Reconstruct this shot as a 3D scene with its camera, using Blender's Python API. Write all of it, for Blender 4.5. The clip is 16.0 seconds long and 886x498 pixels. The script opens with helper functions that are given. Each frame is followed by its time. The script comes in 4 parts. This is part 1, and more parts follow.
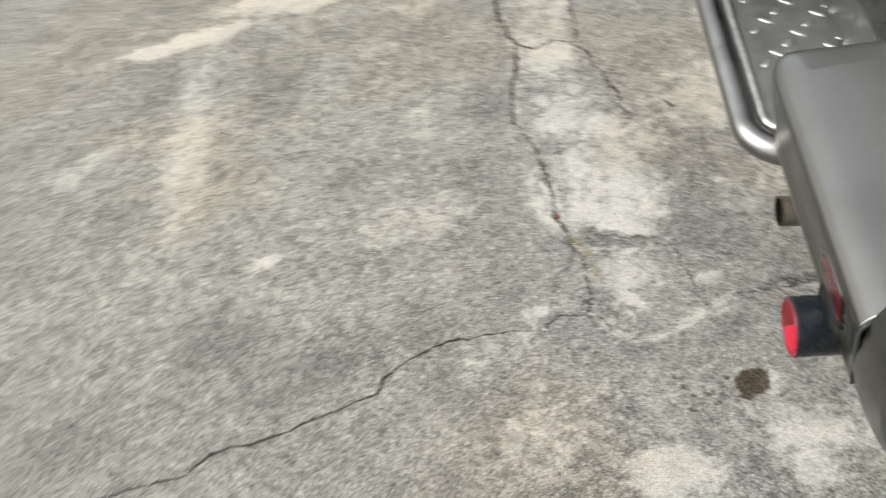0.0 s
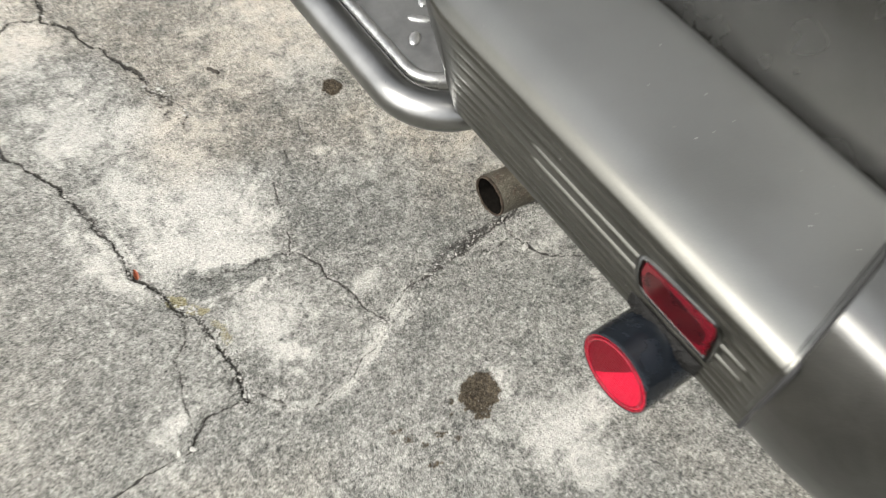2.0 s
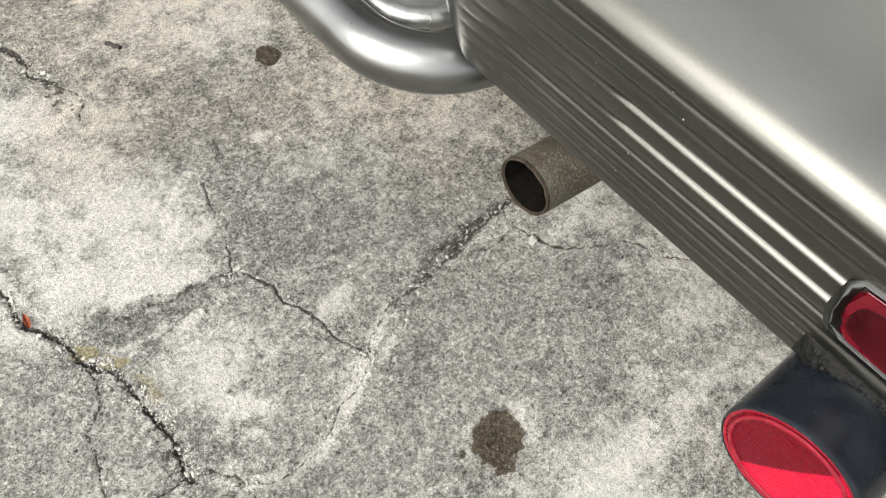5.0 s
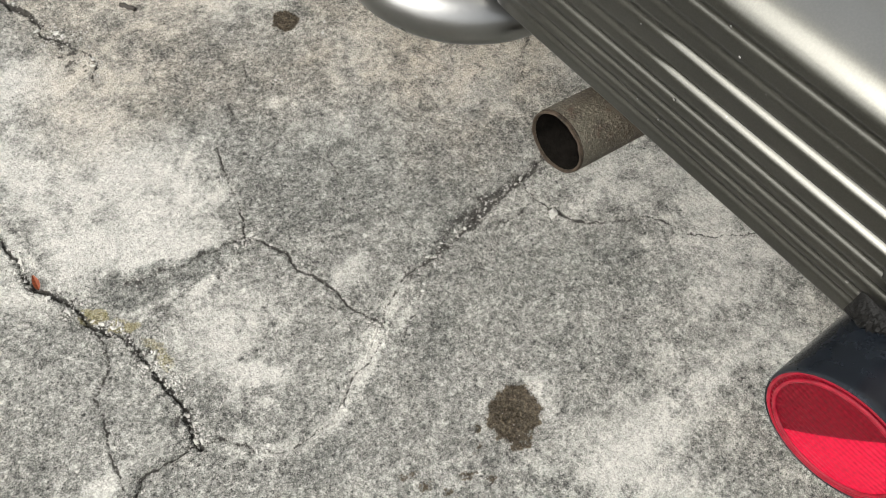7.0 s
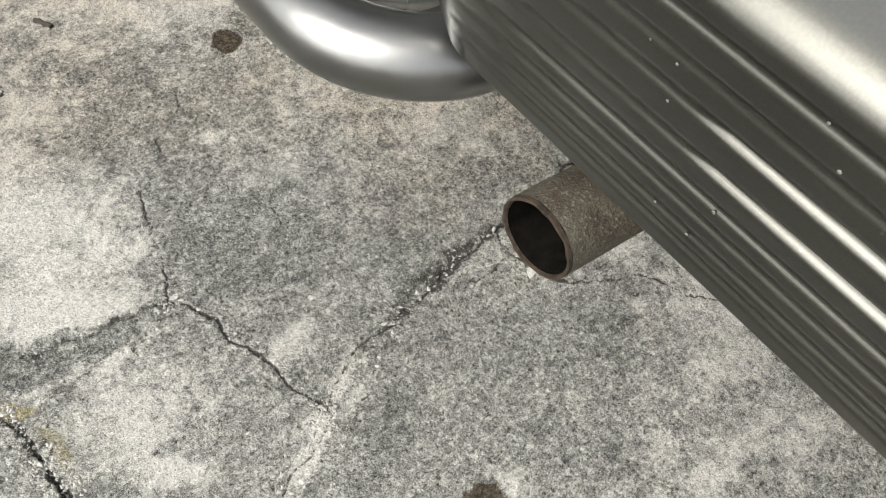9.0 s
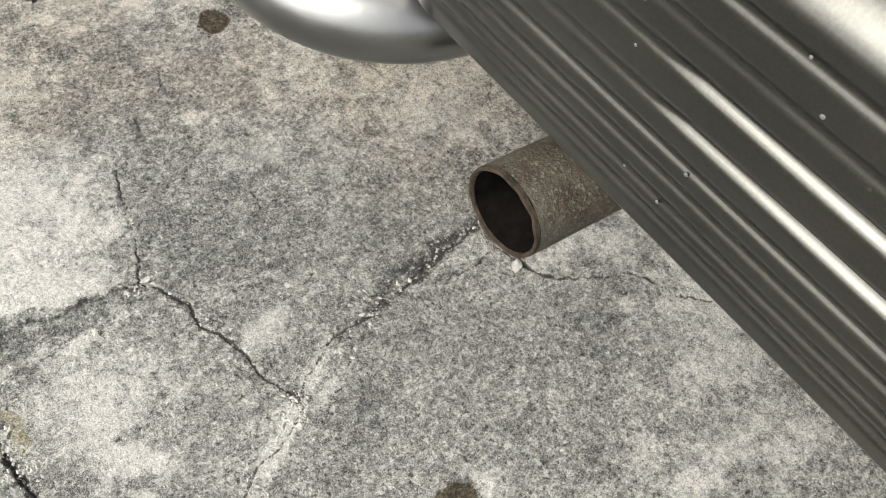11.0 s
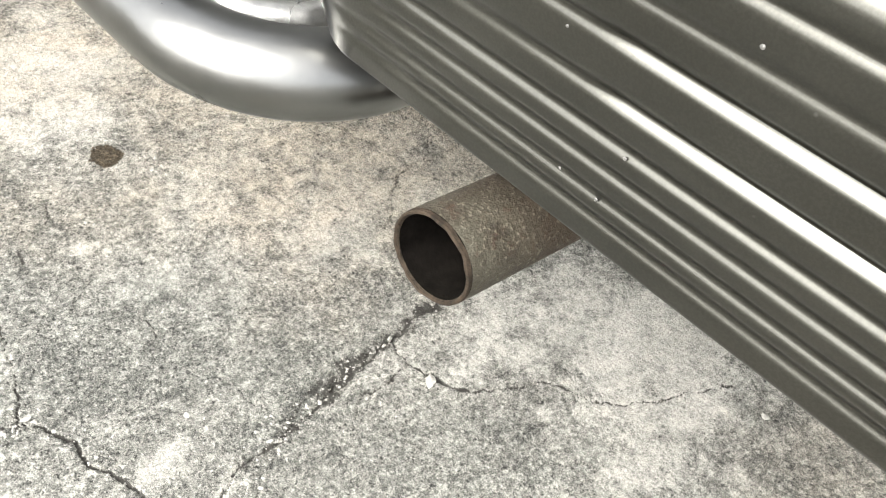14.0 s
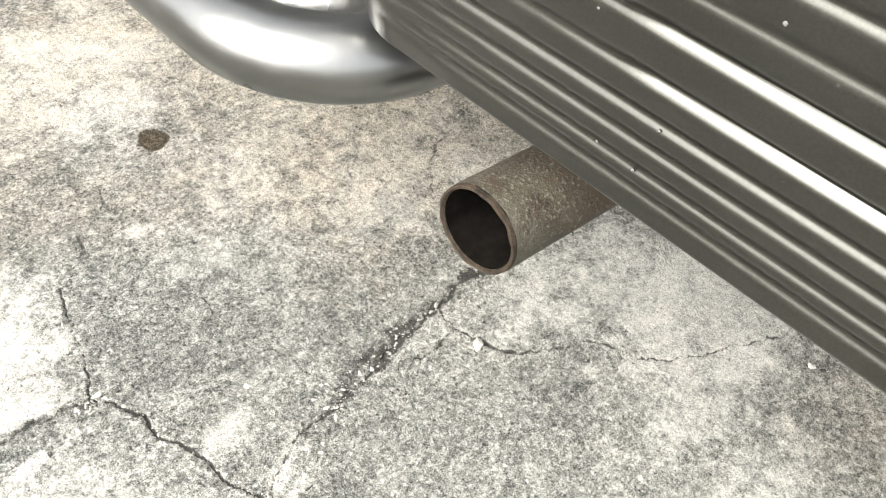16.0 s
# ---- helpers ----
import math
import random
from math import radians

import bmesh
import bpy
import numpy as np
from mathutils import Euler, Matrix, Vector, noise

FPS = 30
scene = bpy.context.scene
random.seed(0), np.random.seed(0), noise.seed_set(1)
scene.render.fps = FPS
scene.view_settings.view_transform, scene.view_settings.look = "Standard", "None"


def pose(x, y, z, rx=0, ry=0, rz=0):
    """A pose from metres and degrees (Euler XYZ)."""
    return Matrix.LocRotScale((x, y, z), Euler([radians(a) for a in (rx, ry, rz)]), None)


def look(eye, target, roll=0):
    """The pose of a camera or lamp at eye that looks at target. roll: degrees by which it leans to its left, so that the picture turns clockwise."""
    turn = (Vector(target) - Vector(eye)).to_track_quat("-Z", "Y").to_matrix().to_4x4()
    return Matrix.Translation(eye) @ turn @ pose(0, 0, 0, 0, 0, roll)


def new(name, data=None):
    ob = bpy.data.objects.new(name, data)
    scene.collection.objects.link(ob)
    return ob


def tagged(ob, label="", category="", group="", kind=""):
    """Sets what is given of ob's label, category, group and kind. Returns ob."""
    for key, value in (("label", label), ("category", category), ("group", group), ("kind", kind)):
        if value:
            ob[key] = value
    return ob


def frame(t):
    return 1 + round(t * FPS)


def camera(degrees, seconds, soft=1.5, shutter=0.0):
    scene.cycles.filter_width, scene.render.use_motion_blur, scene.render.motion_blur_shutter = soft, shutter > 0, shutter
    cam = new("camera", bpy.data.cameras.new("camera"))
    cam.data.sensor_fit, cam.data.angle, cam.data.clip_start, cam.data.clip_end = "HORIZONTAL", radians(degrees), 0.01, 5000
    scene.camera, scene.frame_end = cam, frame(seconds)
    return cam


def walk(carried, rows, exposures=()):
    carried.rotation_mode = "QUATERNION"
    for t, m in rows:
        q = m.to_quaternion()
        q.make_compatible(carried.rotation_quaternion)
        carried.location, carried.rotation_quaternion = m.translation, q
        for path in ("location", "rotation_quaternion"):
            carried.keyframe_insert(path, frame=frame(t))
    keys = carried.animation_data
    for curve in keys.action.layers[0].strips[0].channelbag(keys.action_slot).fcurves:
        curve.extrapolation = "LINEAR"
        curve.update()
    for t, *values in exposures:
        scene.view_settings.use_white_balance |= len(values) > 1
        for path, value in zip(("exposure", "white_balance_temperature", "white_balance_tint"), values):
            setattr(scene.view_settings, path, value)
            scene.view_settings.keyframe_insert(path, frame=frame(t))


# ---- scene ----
cam = camera(57.0, 16.0, soft=1.0, shutter=0.4)
PATH = [
    (0, (-0.259, -0.652, 1.479), (-0.578, 0.622, -0.029), -15.5),
    (0.2, (-0.311, -0.544, 1.481), (-0.415, 0.677, -0.1), -13.7),
    (0.5, (-0.386, -0.479, 1.444), (-0.262, 0.7, -0.166), -10.4),
    (0.7, (-0.422, -0.46, 1.457), (-0.159, 0.663, -0.177), -8.2),
    (1, (-0.459, -0.433, 1.454), (-0.027, 0.633, -0.182), -3.8),
    (1.2, (-0.468, -0.416, 1.431), (0.027, 0.604, -0.216), -2.8),
    (1.5, (-0.435, -0.333, 1.383), (0.152, 0.619, -0.275), 0.7),
    (1.7, (-0.359, -0.249, 1.335), (0.256, 0.654, -0.341), 2.4),
    (2, (-0.305, -0.167, 1.167), (0.364, 0.702, -0.505), 4.2),
    (2.2, (-0.293, -0.108, 1.104), (0.397, 0.742, -0.57), 5.0),
    (2.5, (-0.273, -0.049, 1.018), (0.449, 0.78, -0.653), 6.2),
    (2.7, (-0.239, 0.001, 0.952), (0.52, 0.819, -0.708), 7.0),
    (3, (-0.23, 0.016, 0.924), (0.555, 0.825, -0.728), 7.4),
    (3.2, (-0.222, 0.024, 0.917), (0.562, 0.836, -0.735), 6.8),
    (5.3, (-0.225, 0.015, 0.93), (0.489, 0.777, -0.776), 4.0),
    (5.5, (-0.229, 0.009, 0.931), (0.465, 0.78, -0.779), 2.9),
    (6, (-0.247, 0.006, 0.927), (0.443, 0.773, -0.786), 3.4),
    (6.5, (-0.24, 0.017, 0.908), (0.456, 0.771, -0.809), 4.7),
    (7, (-0.235, 0.021, 0.894), (0.47, 0.77, -0.821), 5.6),
    (7.5, (-0.224, 0.026, 0.892), (0.497, 0.759, -0.823), 6.7),
    (8, (-0.185, 0.06, 0.842), (0.545, 0.792, -0.87), 6.9),
    (8.2, (-0.179, 0.069, 0.843), (0.558, 0.797, -0.868), 7.4),
    (8.5, (-0.152, 0.09, 0.855), (0.587, 0.824, -0.852), 7.4),
    (9, (-0.131, 0.11, 0.797), (0.621, 0.837, -0.908), 8.2),
    (11.5, (-0.111, 0.097, 0.758), (0.652, 0.833, -0.937), 10.3),
    (12, (-0.113, 0.098, 0.749), (0.707, 0.85, -0.913), 11.0),
    (12.5, (-0.114, 0.099, 0.755), (0.802, 0.869, -0.848), 12.5),
    (13, (-0.11, 0.09, 0.736), (0.889, 0.876, -0.809), 13.2),
    (13.5, (-0.123, 0.086, 0.718), (0.956, 0.891, -0.761), 13.5),
    (14, (-0.141, 0.079, 0.72), (0.991, 0.91, -0.704), 13.1),
    (14.5, (-0.148, 0.082, 0.721), (0.987, 0.928, -0.691), 12.2),
    (15, (-0.154, 0.082, 0.727), (0.952, 0.944, -0.699), 10.9),
    (15.5, (-0.159, 0.078, 0.732), (0.893, 0.942, -0.733), 9.1),
    (16, (-0.151, 0.076, 0.736), (0.871, 0.921, -0.762), 8.0),
]
EXPOSURES = [(0, 1.25), (0.5, 1.38), (1.0, 1.48), (2.2, 1.42), (3.2, 1.49), (5.3, 1.41), (6.0, 1.31), (9.2, 1.28), (11.5, 1.36), (12.0, 1.86), (13.5, 2.08), (16, 2.10)]
walk(cam, [(t, look(eye, aim, roll)) for t, eye, aim, roll in PATH], EXPOSURES)

# ---- world and light: a bright overcast sky ----
world = bpy.data.worlds.new("overcast_sky")
scene.world = world
world.use_nodes = True
wn, wl = world.node_tree.nodes, world.node_tree.links
wn.clear()
sky = wn.new("ShaderNodeTexSky")
sky.sky_type = "NISHITA"
sky.sun_disc = False
sky.sun_elevation, sky.sun_rotation = radians(44), radians(-88)
sky.dust_density, sky.air_density = 4.0, 1.0
grey = wn.new("ShaderNodeHueSaturation")
grey.inputs["Saturation"].default_value = 0.18
back = wn.new("ShaderNodeBackground")
back.inputs["Strength"].default_value = 0.15
wout = wn.new("ShaderNodeOutputWorld")
wl.new(sky.outputs["Color"], grey.inputs["Color"])
wl.new(grey.outputs["Color"], back.inputs["Color"])
wl.new(back.outputs["Background"], wout.inputs["Surface"])

sun = new("sun", bpy.data.lights.new("sun", "SUN"))
sun.data.energy, sun.data.angle, sun.data.color = 0.8, radians(40), (1.0, 0.955, 0.85)
sun.matrix_world = look((-3.6, 0.1, 3.5), (0, 0, 0))


# ---- helpers for meshes and materials ----
def part(name, bm, material, parent=None, label="", smooth=True, kind=""):
    me = bpy.data.meshes.new(name)
    bmesh.ops.recalc_face_normals(bm, faces=bm.faces)
    if smooth:
        for f in bm.faces:
            f.smooth = True
        for e in bm.edges:
            if len(e.link_faces) == 2 and e.calc_face_angle(0) > radians(32):
                e.smooth = False
    bm.to_mesh(me)
    bm.free()
    me.materials.append(material)
    ob = new(name, me)
    if parent:
        ob.parent = parent
    return tagged(ob, label=label, kind=kind)


def group(name, label, category, at=(0, 0, 0)):
    ob = new(name)
    ob.empty_display_size = 0.05
    ob.location = at
    return tagged(ob, label=label, category=category)


class Nodes:
    """Short ways to wire a material."""

    def __init__(self, name):
        self.mat = bpy.data.materials.new(name)
        self.mat.use_nodes = True
        self.n, self.l = self.mat.node_tree.nodes, self.mat.node_tree.links
        self.bsdf = self.n["Principled BSDF"]
        self.co = self.n.new("ShaderNodeTexCoord").outputs["Object"]

    def put(self, socket, value):
        if hasattr(value, "is_output"):
            self.l.new(value, socket)
        else:
            socket.default_value = value

    def noise(self, scale, detail=4.0, rough=0.55, distort=0.0, stretch=None, seed=0.0):
        co = self.co
        if stretch or seed:
            m = self.n.new("ShaderNodeMapping")
            self.l.new(co, m.inputs["Vector"])
            m.inputs["Scale"].default_value = stretch or (1, 1, 1)
            m.inputs["Location"].default_value = (seed, seed * 0.7, seed * 1.3)
            co = m.outputs["Vector"]
        t = self.n.new("ShaderNodeTexNoise")
        self.l.new(co, t.inputs["Vector"])
        t.inputs["Scale"].default_value, t.inputs["Detail"].default_value = scale, detail
        t.inputs["Roughness"].default_value, t.inputs["Distortion"].default_value = rough, distort
        return t.outputs["Fac"]

    def cells(self, scale, feature="F1", out="Distance"):
        t = self.n.new("ShaderNodeTexVoronoi")
        t.feature = feature
        self.l.new(self.co, t.inputs["Vector"])
        t.inputs["Scale"].default_value = scale
        return t.outputs[out]

    def math(self, op, a, b=0.0, clamp=False):
        m = self.n.new("ShaderNodeMath")
        m.operation, m.use_clamp = op, clamp
        self.put(m.inputs[0], a)
        self.put(m.inputs[1], b)
        return m.outputs[0]

    def span(self, v, a, b, c=0.0, d=1.0):
        m = self.n.new("ShaderNodeMapRange")
        m.interpolation_type = "SMOOTHSTEP"
        self.put(m.inputs["Value"], v)
        for k, w in zip(("From Min", "From Max", "To Min", "To Max"), (a, b, c, d)):
            m.inputs[k].default_value = w
        return m.outputs["Result"]

    def ramp(self, v, stops):
        r = self.n.new("ShaderNodeValToRGB")
        self.put(r.inputs["Fac"], v)
        while len(r.color_ramp.elements) < len(stops):
            r.color_ramp.elements.new(0.5)
        for e, (p, c) in zip(r.color_ramp.elements, stops):
            e.position, e.color = p, (*c, 1)
        return r.outputs["Color"]

    def mix(self, f, a, b, how="MIX"):
        m = self.n.new("ShaderNodeMix")
        m.data_type, m.blend_type = "RGBA", how
        self.put(m.inputs["Factor"], f)
        sock = [s for s in m.inputs if s.type == "RGBA"]
        self.put(sock[0], a if hasattr(a, "is_output") else (*a, 1))
        self.put(sock[1], b if hasattr(b, "is_output") else (*b, 1))
        return [s for s in m.outputs if s.type == "RGBA"][0]

    def attr(self, name):
        a = self.n.new("ShaderNodeAttribute")
        a.attribute_name = name
        return a.outputs["Fac"]

    def bump(self, height, strength, distance, normal=None):
        b = self.n.new("ShaderNodeBump")
        self.put(b.inputs["Height"], height)
        b.inputs["Strength"].default_value, b.inputs["Distance"].default_value = strength, distance
        if normal is not None:
            self.l.new(normal, b.inputs["Normal"])
        return b.outputs["Normal"]

    def done(self, color=None, rough=None, metal=None, normal=None, **more):
        for k, v in (("Base Color", color), ("Roughness", rough), ("Metallic", metal), ("Normal", normal)):
            if v is not None:
                self.put(self.bsdf.inputs[k], (*v, 1) if isinstance(v, tuple) else v)
        for k, v in more.items():
            self.put(self.bsdf.inputs[k.replace("_", " ")], v)
        return self.mat


# ---- materials ----
def concrete_material():
    m = Nodes("weathered_concrete")
    pale, stain, dirt, moss, tan, dark = (m.attr(k) for k in ("pale", "stain", "dirt", "moss", "tan", "dark"))
    cloud = m.noise(8, 6, 0.62, 0.5, seed=5.3)
    blotch = m.noise(30, 6, 0.64, 0.5, seed=3.1)
    mottle = m.noise(105, 5, 0.66, 0.5, seed=7.7)
    islands = m.span(m.noise(58, 8, 0.74, 0.4, seed=12.1), 0.44, 0.57)
    flecks = m.noise(260, 4, 0.66, 0.5, seed=1.9)
    grain = m.noise(760, 2, 0.6, 0.3)
    few = m.noise(60, 3, 0.6, seed=9.4)
    off = lambda tex: m.math("SUBTRACT", tex, 0.5)
    ragged = m.math("ADD", m.math("MULTIPLY", off(blotch), 1.0), m.math("MULTIPLY", off(mottle), 0.55))
    lift = m.span(m.math("ADD", pale, ragged), 0.22, 0.84)
    bare = m.math("SUBTRACT", 1.0, m.math("MULTIPLY", lift, 0.55))
    # where the skin has worn off: ragged remains of it, thin dark seams and open pits among the sand
    skin = m.math("SUBTRACT", m.span(m.noise(165, 6, 0.72, 0.6, seed=2.7), 0.49, 0.545), 0.5)
    flake = m.math("SUBTRACT", m.span(m.noise(84, 9, 0.72, 0.3, seed=15.0), 0.485, 0.535), 0.5)
    seams = m.span(m.math("ABSOLUTE", off(m.noise(115, 6, 0.68, 0.8, seed=4.4))), 0.004, 0.024, 1, 0)
    pits = m.span(m.noise(215, 5, 0.68, 0.5, seed=6.1), 0.575, 0.62)
    v = m.math("ADD", 0.580, m.math("MULTIPLY", off(cloud), 0.46))
    for tex, amount, worn in ((blotch, 0.54, 0.24), (mottle, 0.42, 0.20), (islands, 0.13, 0.07), (flecks, 0.9, 0.45), (grain, 1.35, 1.15)):
        strength = m.math("ADD", amount, m.math("MULTIPLY", lift, worn - amount))
        v = m.math("ADD", v, m.math("MULTIPLY", off(tex), strength))
    v = m.math("ADD", v, m.math("MULTIPLY", lift, 0.25))
    v = m.math("ADD", v, m.math("MULTIPLY", m.math("ADD", m.math("MULTIPLY", skin, 0.19), m.math("MULTIPLY", flake, 0.11)), bare))
    # the shade inside pits and seams is put into the tone
    v = m.math("SUBTRACT", v, m.math("MULTIPLY", m.math("ADD", m.math("MULTIPLY", pits, 0.33), m.math("MULTIPLY", seams, 0.17)), bare))
    shade = m.span(m.math("ADD", dark, m.math("MULTIPLY", ragged, 0.8)), 0.15, 0.95)
    v = m.math("SUBTRACT", v, m.math("MULTIPLY", shade, 0.13))
    # small open pores, many in some places and few in others
    open_pores = m.math("MULTIPLY", m.span(m.cells(165), 0.09, 0.15, 1, 0), m.span(few, 0.44, 0.58, 0.10, 1.0))
    # pores are darkened in the tone too, as shade inside them
    v = m.math("SUBTRACT", v, m.math("MULTIPLY", open_pores, 0.45))
    col = m.ramp(v, [(0.0, (0.036, 0.0365, 0.0328)), (0.22, (0.107, 0.1075, 0.0968)), (0.45, (0.208, 0.2065, 0.184)),
                     (0.68, (0.38, 0.373, 0.334)), (1.0, (0.61, 0.597, 0.538))])
    col = m.mix(m.math("MULTIPLY", shade, 0.28), col, m.mix(1.0, col, (0.95, 1.0, 0.995), "MULTIPLY"))
    warm = m.math("MULTIPLY", tan, m.span(blotch, 0.3, 0.65, 0.5, 1.0))
    col = m.mix(warm, col, m.mix(1.0, col, (1.0, 0.89, 0.78), "MULTIPLY"))
    col = m.mix(m.math("MULTIPLY", m.span(m.math("ADD", moss, m.math("MULTIPLY", off(flecks), 1.1)), 0.45, 0.85), 0.6),
                col, (0.23, 0.195, 0.070))
    soil = m.span(m.math("ADD", dirt, m.math("ADD", m.math("MULTIPLY", off(mottle), 0.7), m.math("MULTIPLY", off(flecks), 1.3))), 0.36, 0.66)
    col = m.mix(m.math("MULTIPLY", soil, 0.9), col, (0.030, 0.027, 0.023))
    wet = m.span(m.math("ADD", stain, m.math("ADD", m.math("MULTIPLY", off(mottle), 1.1), m.math("MULTIPLY", off(flecks), 1.3))), 0.34, 0.66)
    oil = m.mix(m.span(flecks, 0.50, 0.66), m.ramp(mottle, [(0.3, (0.008, 0.0058, 0.0036)), (0.7, (0.050, 0.036, 0.020))]), (0.115, 0.090, 0.056))
    col = m.mix(m.math("MULTIPLY", wet, 0.92), col, m.mix(0.28, oil, m.mix(1.0, col, (0.26, 0.20, 0.13), "MULTIPLY")))
    h = m.math("ADD", m.math("MULTIPLY", mottle, 1.0), m.math("ADD", m.math("MULTIPLY", flecks, 0.6), m.math("MULTIPLY", grain, 0.45)))
    h = m.math("ADD", h, m.math("MULTIPLY", m.math("SUBTRACT", skin, m.math("MULTIPLY", pits, 2.0)), m.math("MULTIPLY", bare, 0.35)))
    h = m.math("SUBTRACT", h, m.math("MULTIPLY", open_pores, 0.7))
    rough = m.math("SUBTRACT", 0.93, m.math("MULTIPLY", wet, 0.25))
    return m.done(col, rough, 0.0, m.bump(h, 1.0, 0.0036), Specular_IOR_Level=m.math("SUBTRACT", 0.25, m.math("MULTIPLY", wet, 0.2)))


def paint_material(name, color, rough=0.27, dust_sheen=0.5, metal=0.95, cloud=0.07, specks=0.0):
    """Metallic paint under a clear coat; what faces up gets pale specks and a dusty film that also paints in sky light.
    """
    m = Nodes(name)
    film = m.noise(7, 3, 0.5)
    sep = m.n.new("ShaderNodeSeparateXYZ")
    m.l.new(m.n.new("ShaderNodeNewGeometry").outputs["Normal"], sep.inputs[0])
    top_sheen = m.math("MULTIPLY", m.span(sep.outputs["Z"], 0.75, 1.0), m.span(film, 0.25, 0.7, 0.42, 0.58))
    dirt = m.math("MULTIPLY", top_sheen, dust_sheen)
    flake = m.ramp(m.noise(17, 4, 0.55, 0.5, seed=6.0), [(0.25, tuple(c * (1 - cloud) for c in color)), (0.75, tuple(c * (1 + cloud) for c in color))])
    glint = m.noise(900, 2, 0.6, seed=8.0)
    flake = m.mix(m.span(glint, 0.35, 0.68), m.mix(1.0, flake, (0.92, 0.92, 0.92), "MULTIPLY"), m.mix(1.0, flake, (1.08, 1.08, 1.08), "MULTIPLY"))
    # the film's pale blue-grey puts reflected sky light into the upward faces' colour
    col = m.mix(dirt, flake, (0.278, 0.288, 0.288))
    if specks:
        dots = m.math("MULTIPLY", m.span(m.cells(75), 0.045, 0.085, 1, 0), m.span(m.noise(16, 3, 0.6, seed=3.3), 0.54, 0.62))
        dots = m.math("MULTIPLY", dots, m.span(sep.outputs["Z"], 0.1, 0.7, 0.15, specks))
        col = m.mix(dots, col, (0.62, 0.61, 0.58))
        dirt = m.math("MAXIMUM", dirt, dots)
    r = m.span(m.noise(13, 3, 0.5, 0.6, seed=2.2), 0.3, 0.75, rough - 0.04, rough + 0.07)
    skin = m.bump(m.noise(22, 1), 0.03, 0.004)
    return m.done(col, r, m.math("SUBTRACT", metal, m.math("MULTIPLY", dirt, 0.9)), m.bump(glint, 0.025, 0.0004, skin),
                  Coat_Weight=0.45, Coat_Roughness=0.10)


def steel_material():
    m = Nodes("brushed_steel_tube")
    film = m.noise(14, 5, 0.6)
    col = m.ramp(film, [(0.3, (0.175, 0.175, 0.168)), (0.7, (0.24, 0.24, 0.231))])
    return m.done(col, m.span(film, 0.3, 0.7, 0.27, 0.36), 1.0, m.bump(m.noise(55, 3), 0.10, 0.003))


def rust_material():
    """Olive-grey scale on the pipe, browner towards the bumper, with pale and rusty specks."""
    m = Nodes("rusty_exhaust_steel")
    a, b, c = m.noise(42, 6, 0.7, 0.6), m.noise(170, 5, 0.68), m.noise(420, 3, 0.62)
    col = m.ramp(a, [(0.25, (0.030, 0.021, 0.013)), (0.42, (0.050, 0.041, 0.028)), (0.58, (0.076, 0.070, 0.050)), (0.80, (0.112, 0.108, 0.081))])
    sep = m.n.new("ShaderNodeSeparateXYZ")
    m.l.new(m.co, sep.inputs[0])
    brown = m.span(m.math("ADD", sep.outputs["X"], m.math("MULTIPLY", m.math("SUBTRACT", a, 0.5), 0.10)), -1.135, -1.075, 0.0, 0.85)
    col = m.mix(brown, col, m.mix(b, (0.036, 0.022, 0.013), (0.082, 0.058, 0.036)))
    col = m.mix(m.span(b, 0.54, 0.70, 0, 0.6), col, (0.058, 0.027, 0.015))
    col = m.mix(m.span(m.noise(95, 4, 0.6, 0.3, seed=4.0), 0.60, 0.72, 0, 0.6), col, (0.022, 0.017, 0.012))
    col = m.mix(m.span(c, 0.56, 0.67, 0, 0.75), col, (0.185, 0.170, 0.125))
    h = m.math("ADD", b, m.math("MULTIPLY", c, 0.8))
    return m.done(col, m.span(a, 0.3, 0.7, 0.60, 0.82), 0.15, m.bump(h, 0.9, 0.0016))


def plain_material(name, color, rough, metal=0.0, vary=0.2, scale=60, bump=0.0, **more):
    m = Nodes(name)
    f = m.noise(scale, 5, 0.62)
    col = m.ramp(f, [(0.3, tuple(c * (1 - vary) for c in color)), (0.7, tuple(min(1, c * (1 + vary)) for c in color))])
    r = m.span(f, 0.3, 0.7, max(0.02, rough - 0.06), min(1, rough + 0.08))
    return m.done(col, r, metal, m.bump(m.noise(scale * 4, 4), bump, 0.001) if bump else None, **more)


def lens_material(name, color, pitch=900.0, coat=0.10):
    """Moulded red reflector plastic with a fine square grid behind a clear face."""
    m = Nodes(name)
    sep = m.n.new("ShaderNodeSeparateXYZ")
    m.l.new(m.co, sep.inputs[0])
    wy = m.math("SINE", m.math("MULTIPLY", sep.outputs["Y"], pitch * 2))
    wz = m.math("SINE", m.math("MULTIPLY", sep.outputs["Z"], pitch * 2))
    g = m.math("ADD", m.math("MULTIPLY", wy, 0.5), m.math("MULTIPLY", wz, 0.5))
    col = m.mix(m.span(g, -0.7, 0.8), tuple(c * 0.82 for c in color), color)
    return m.done(col, 0.35, 0.0, m.bump(g, 0.6, 0.0006), Coat_Weight=coat, Coat_Roughness=0.05, Specular_IOR_Level=0.06)


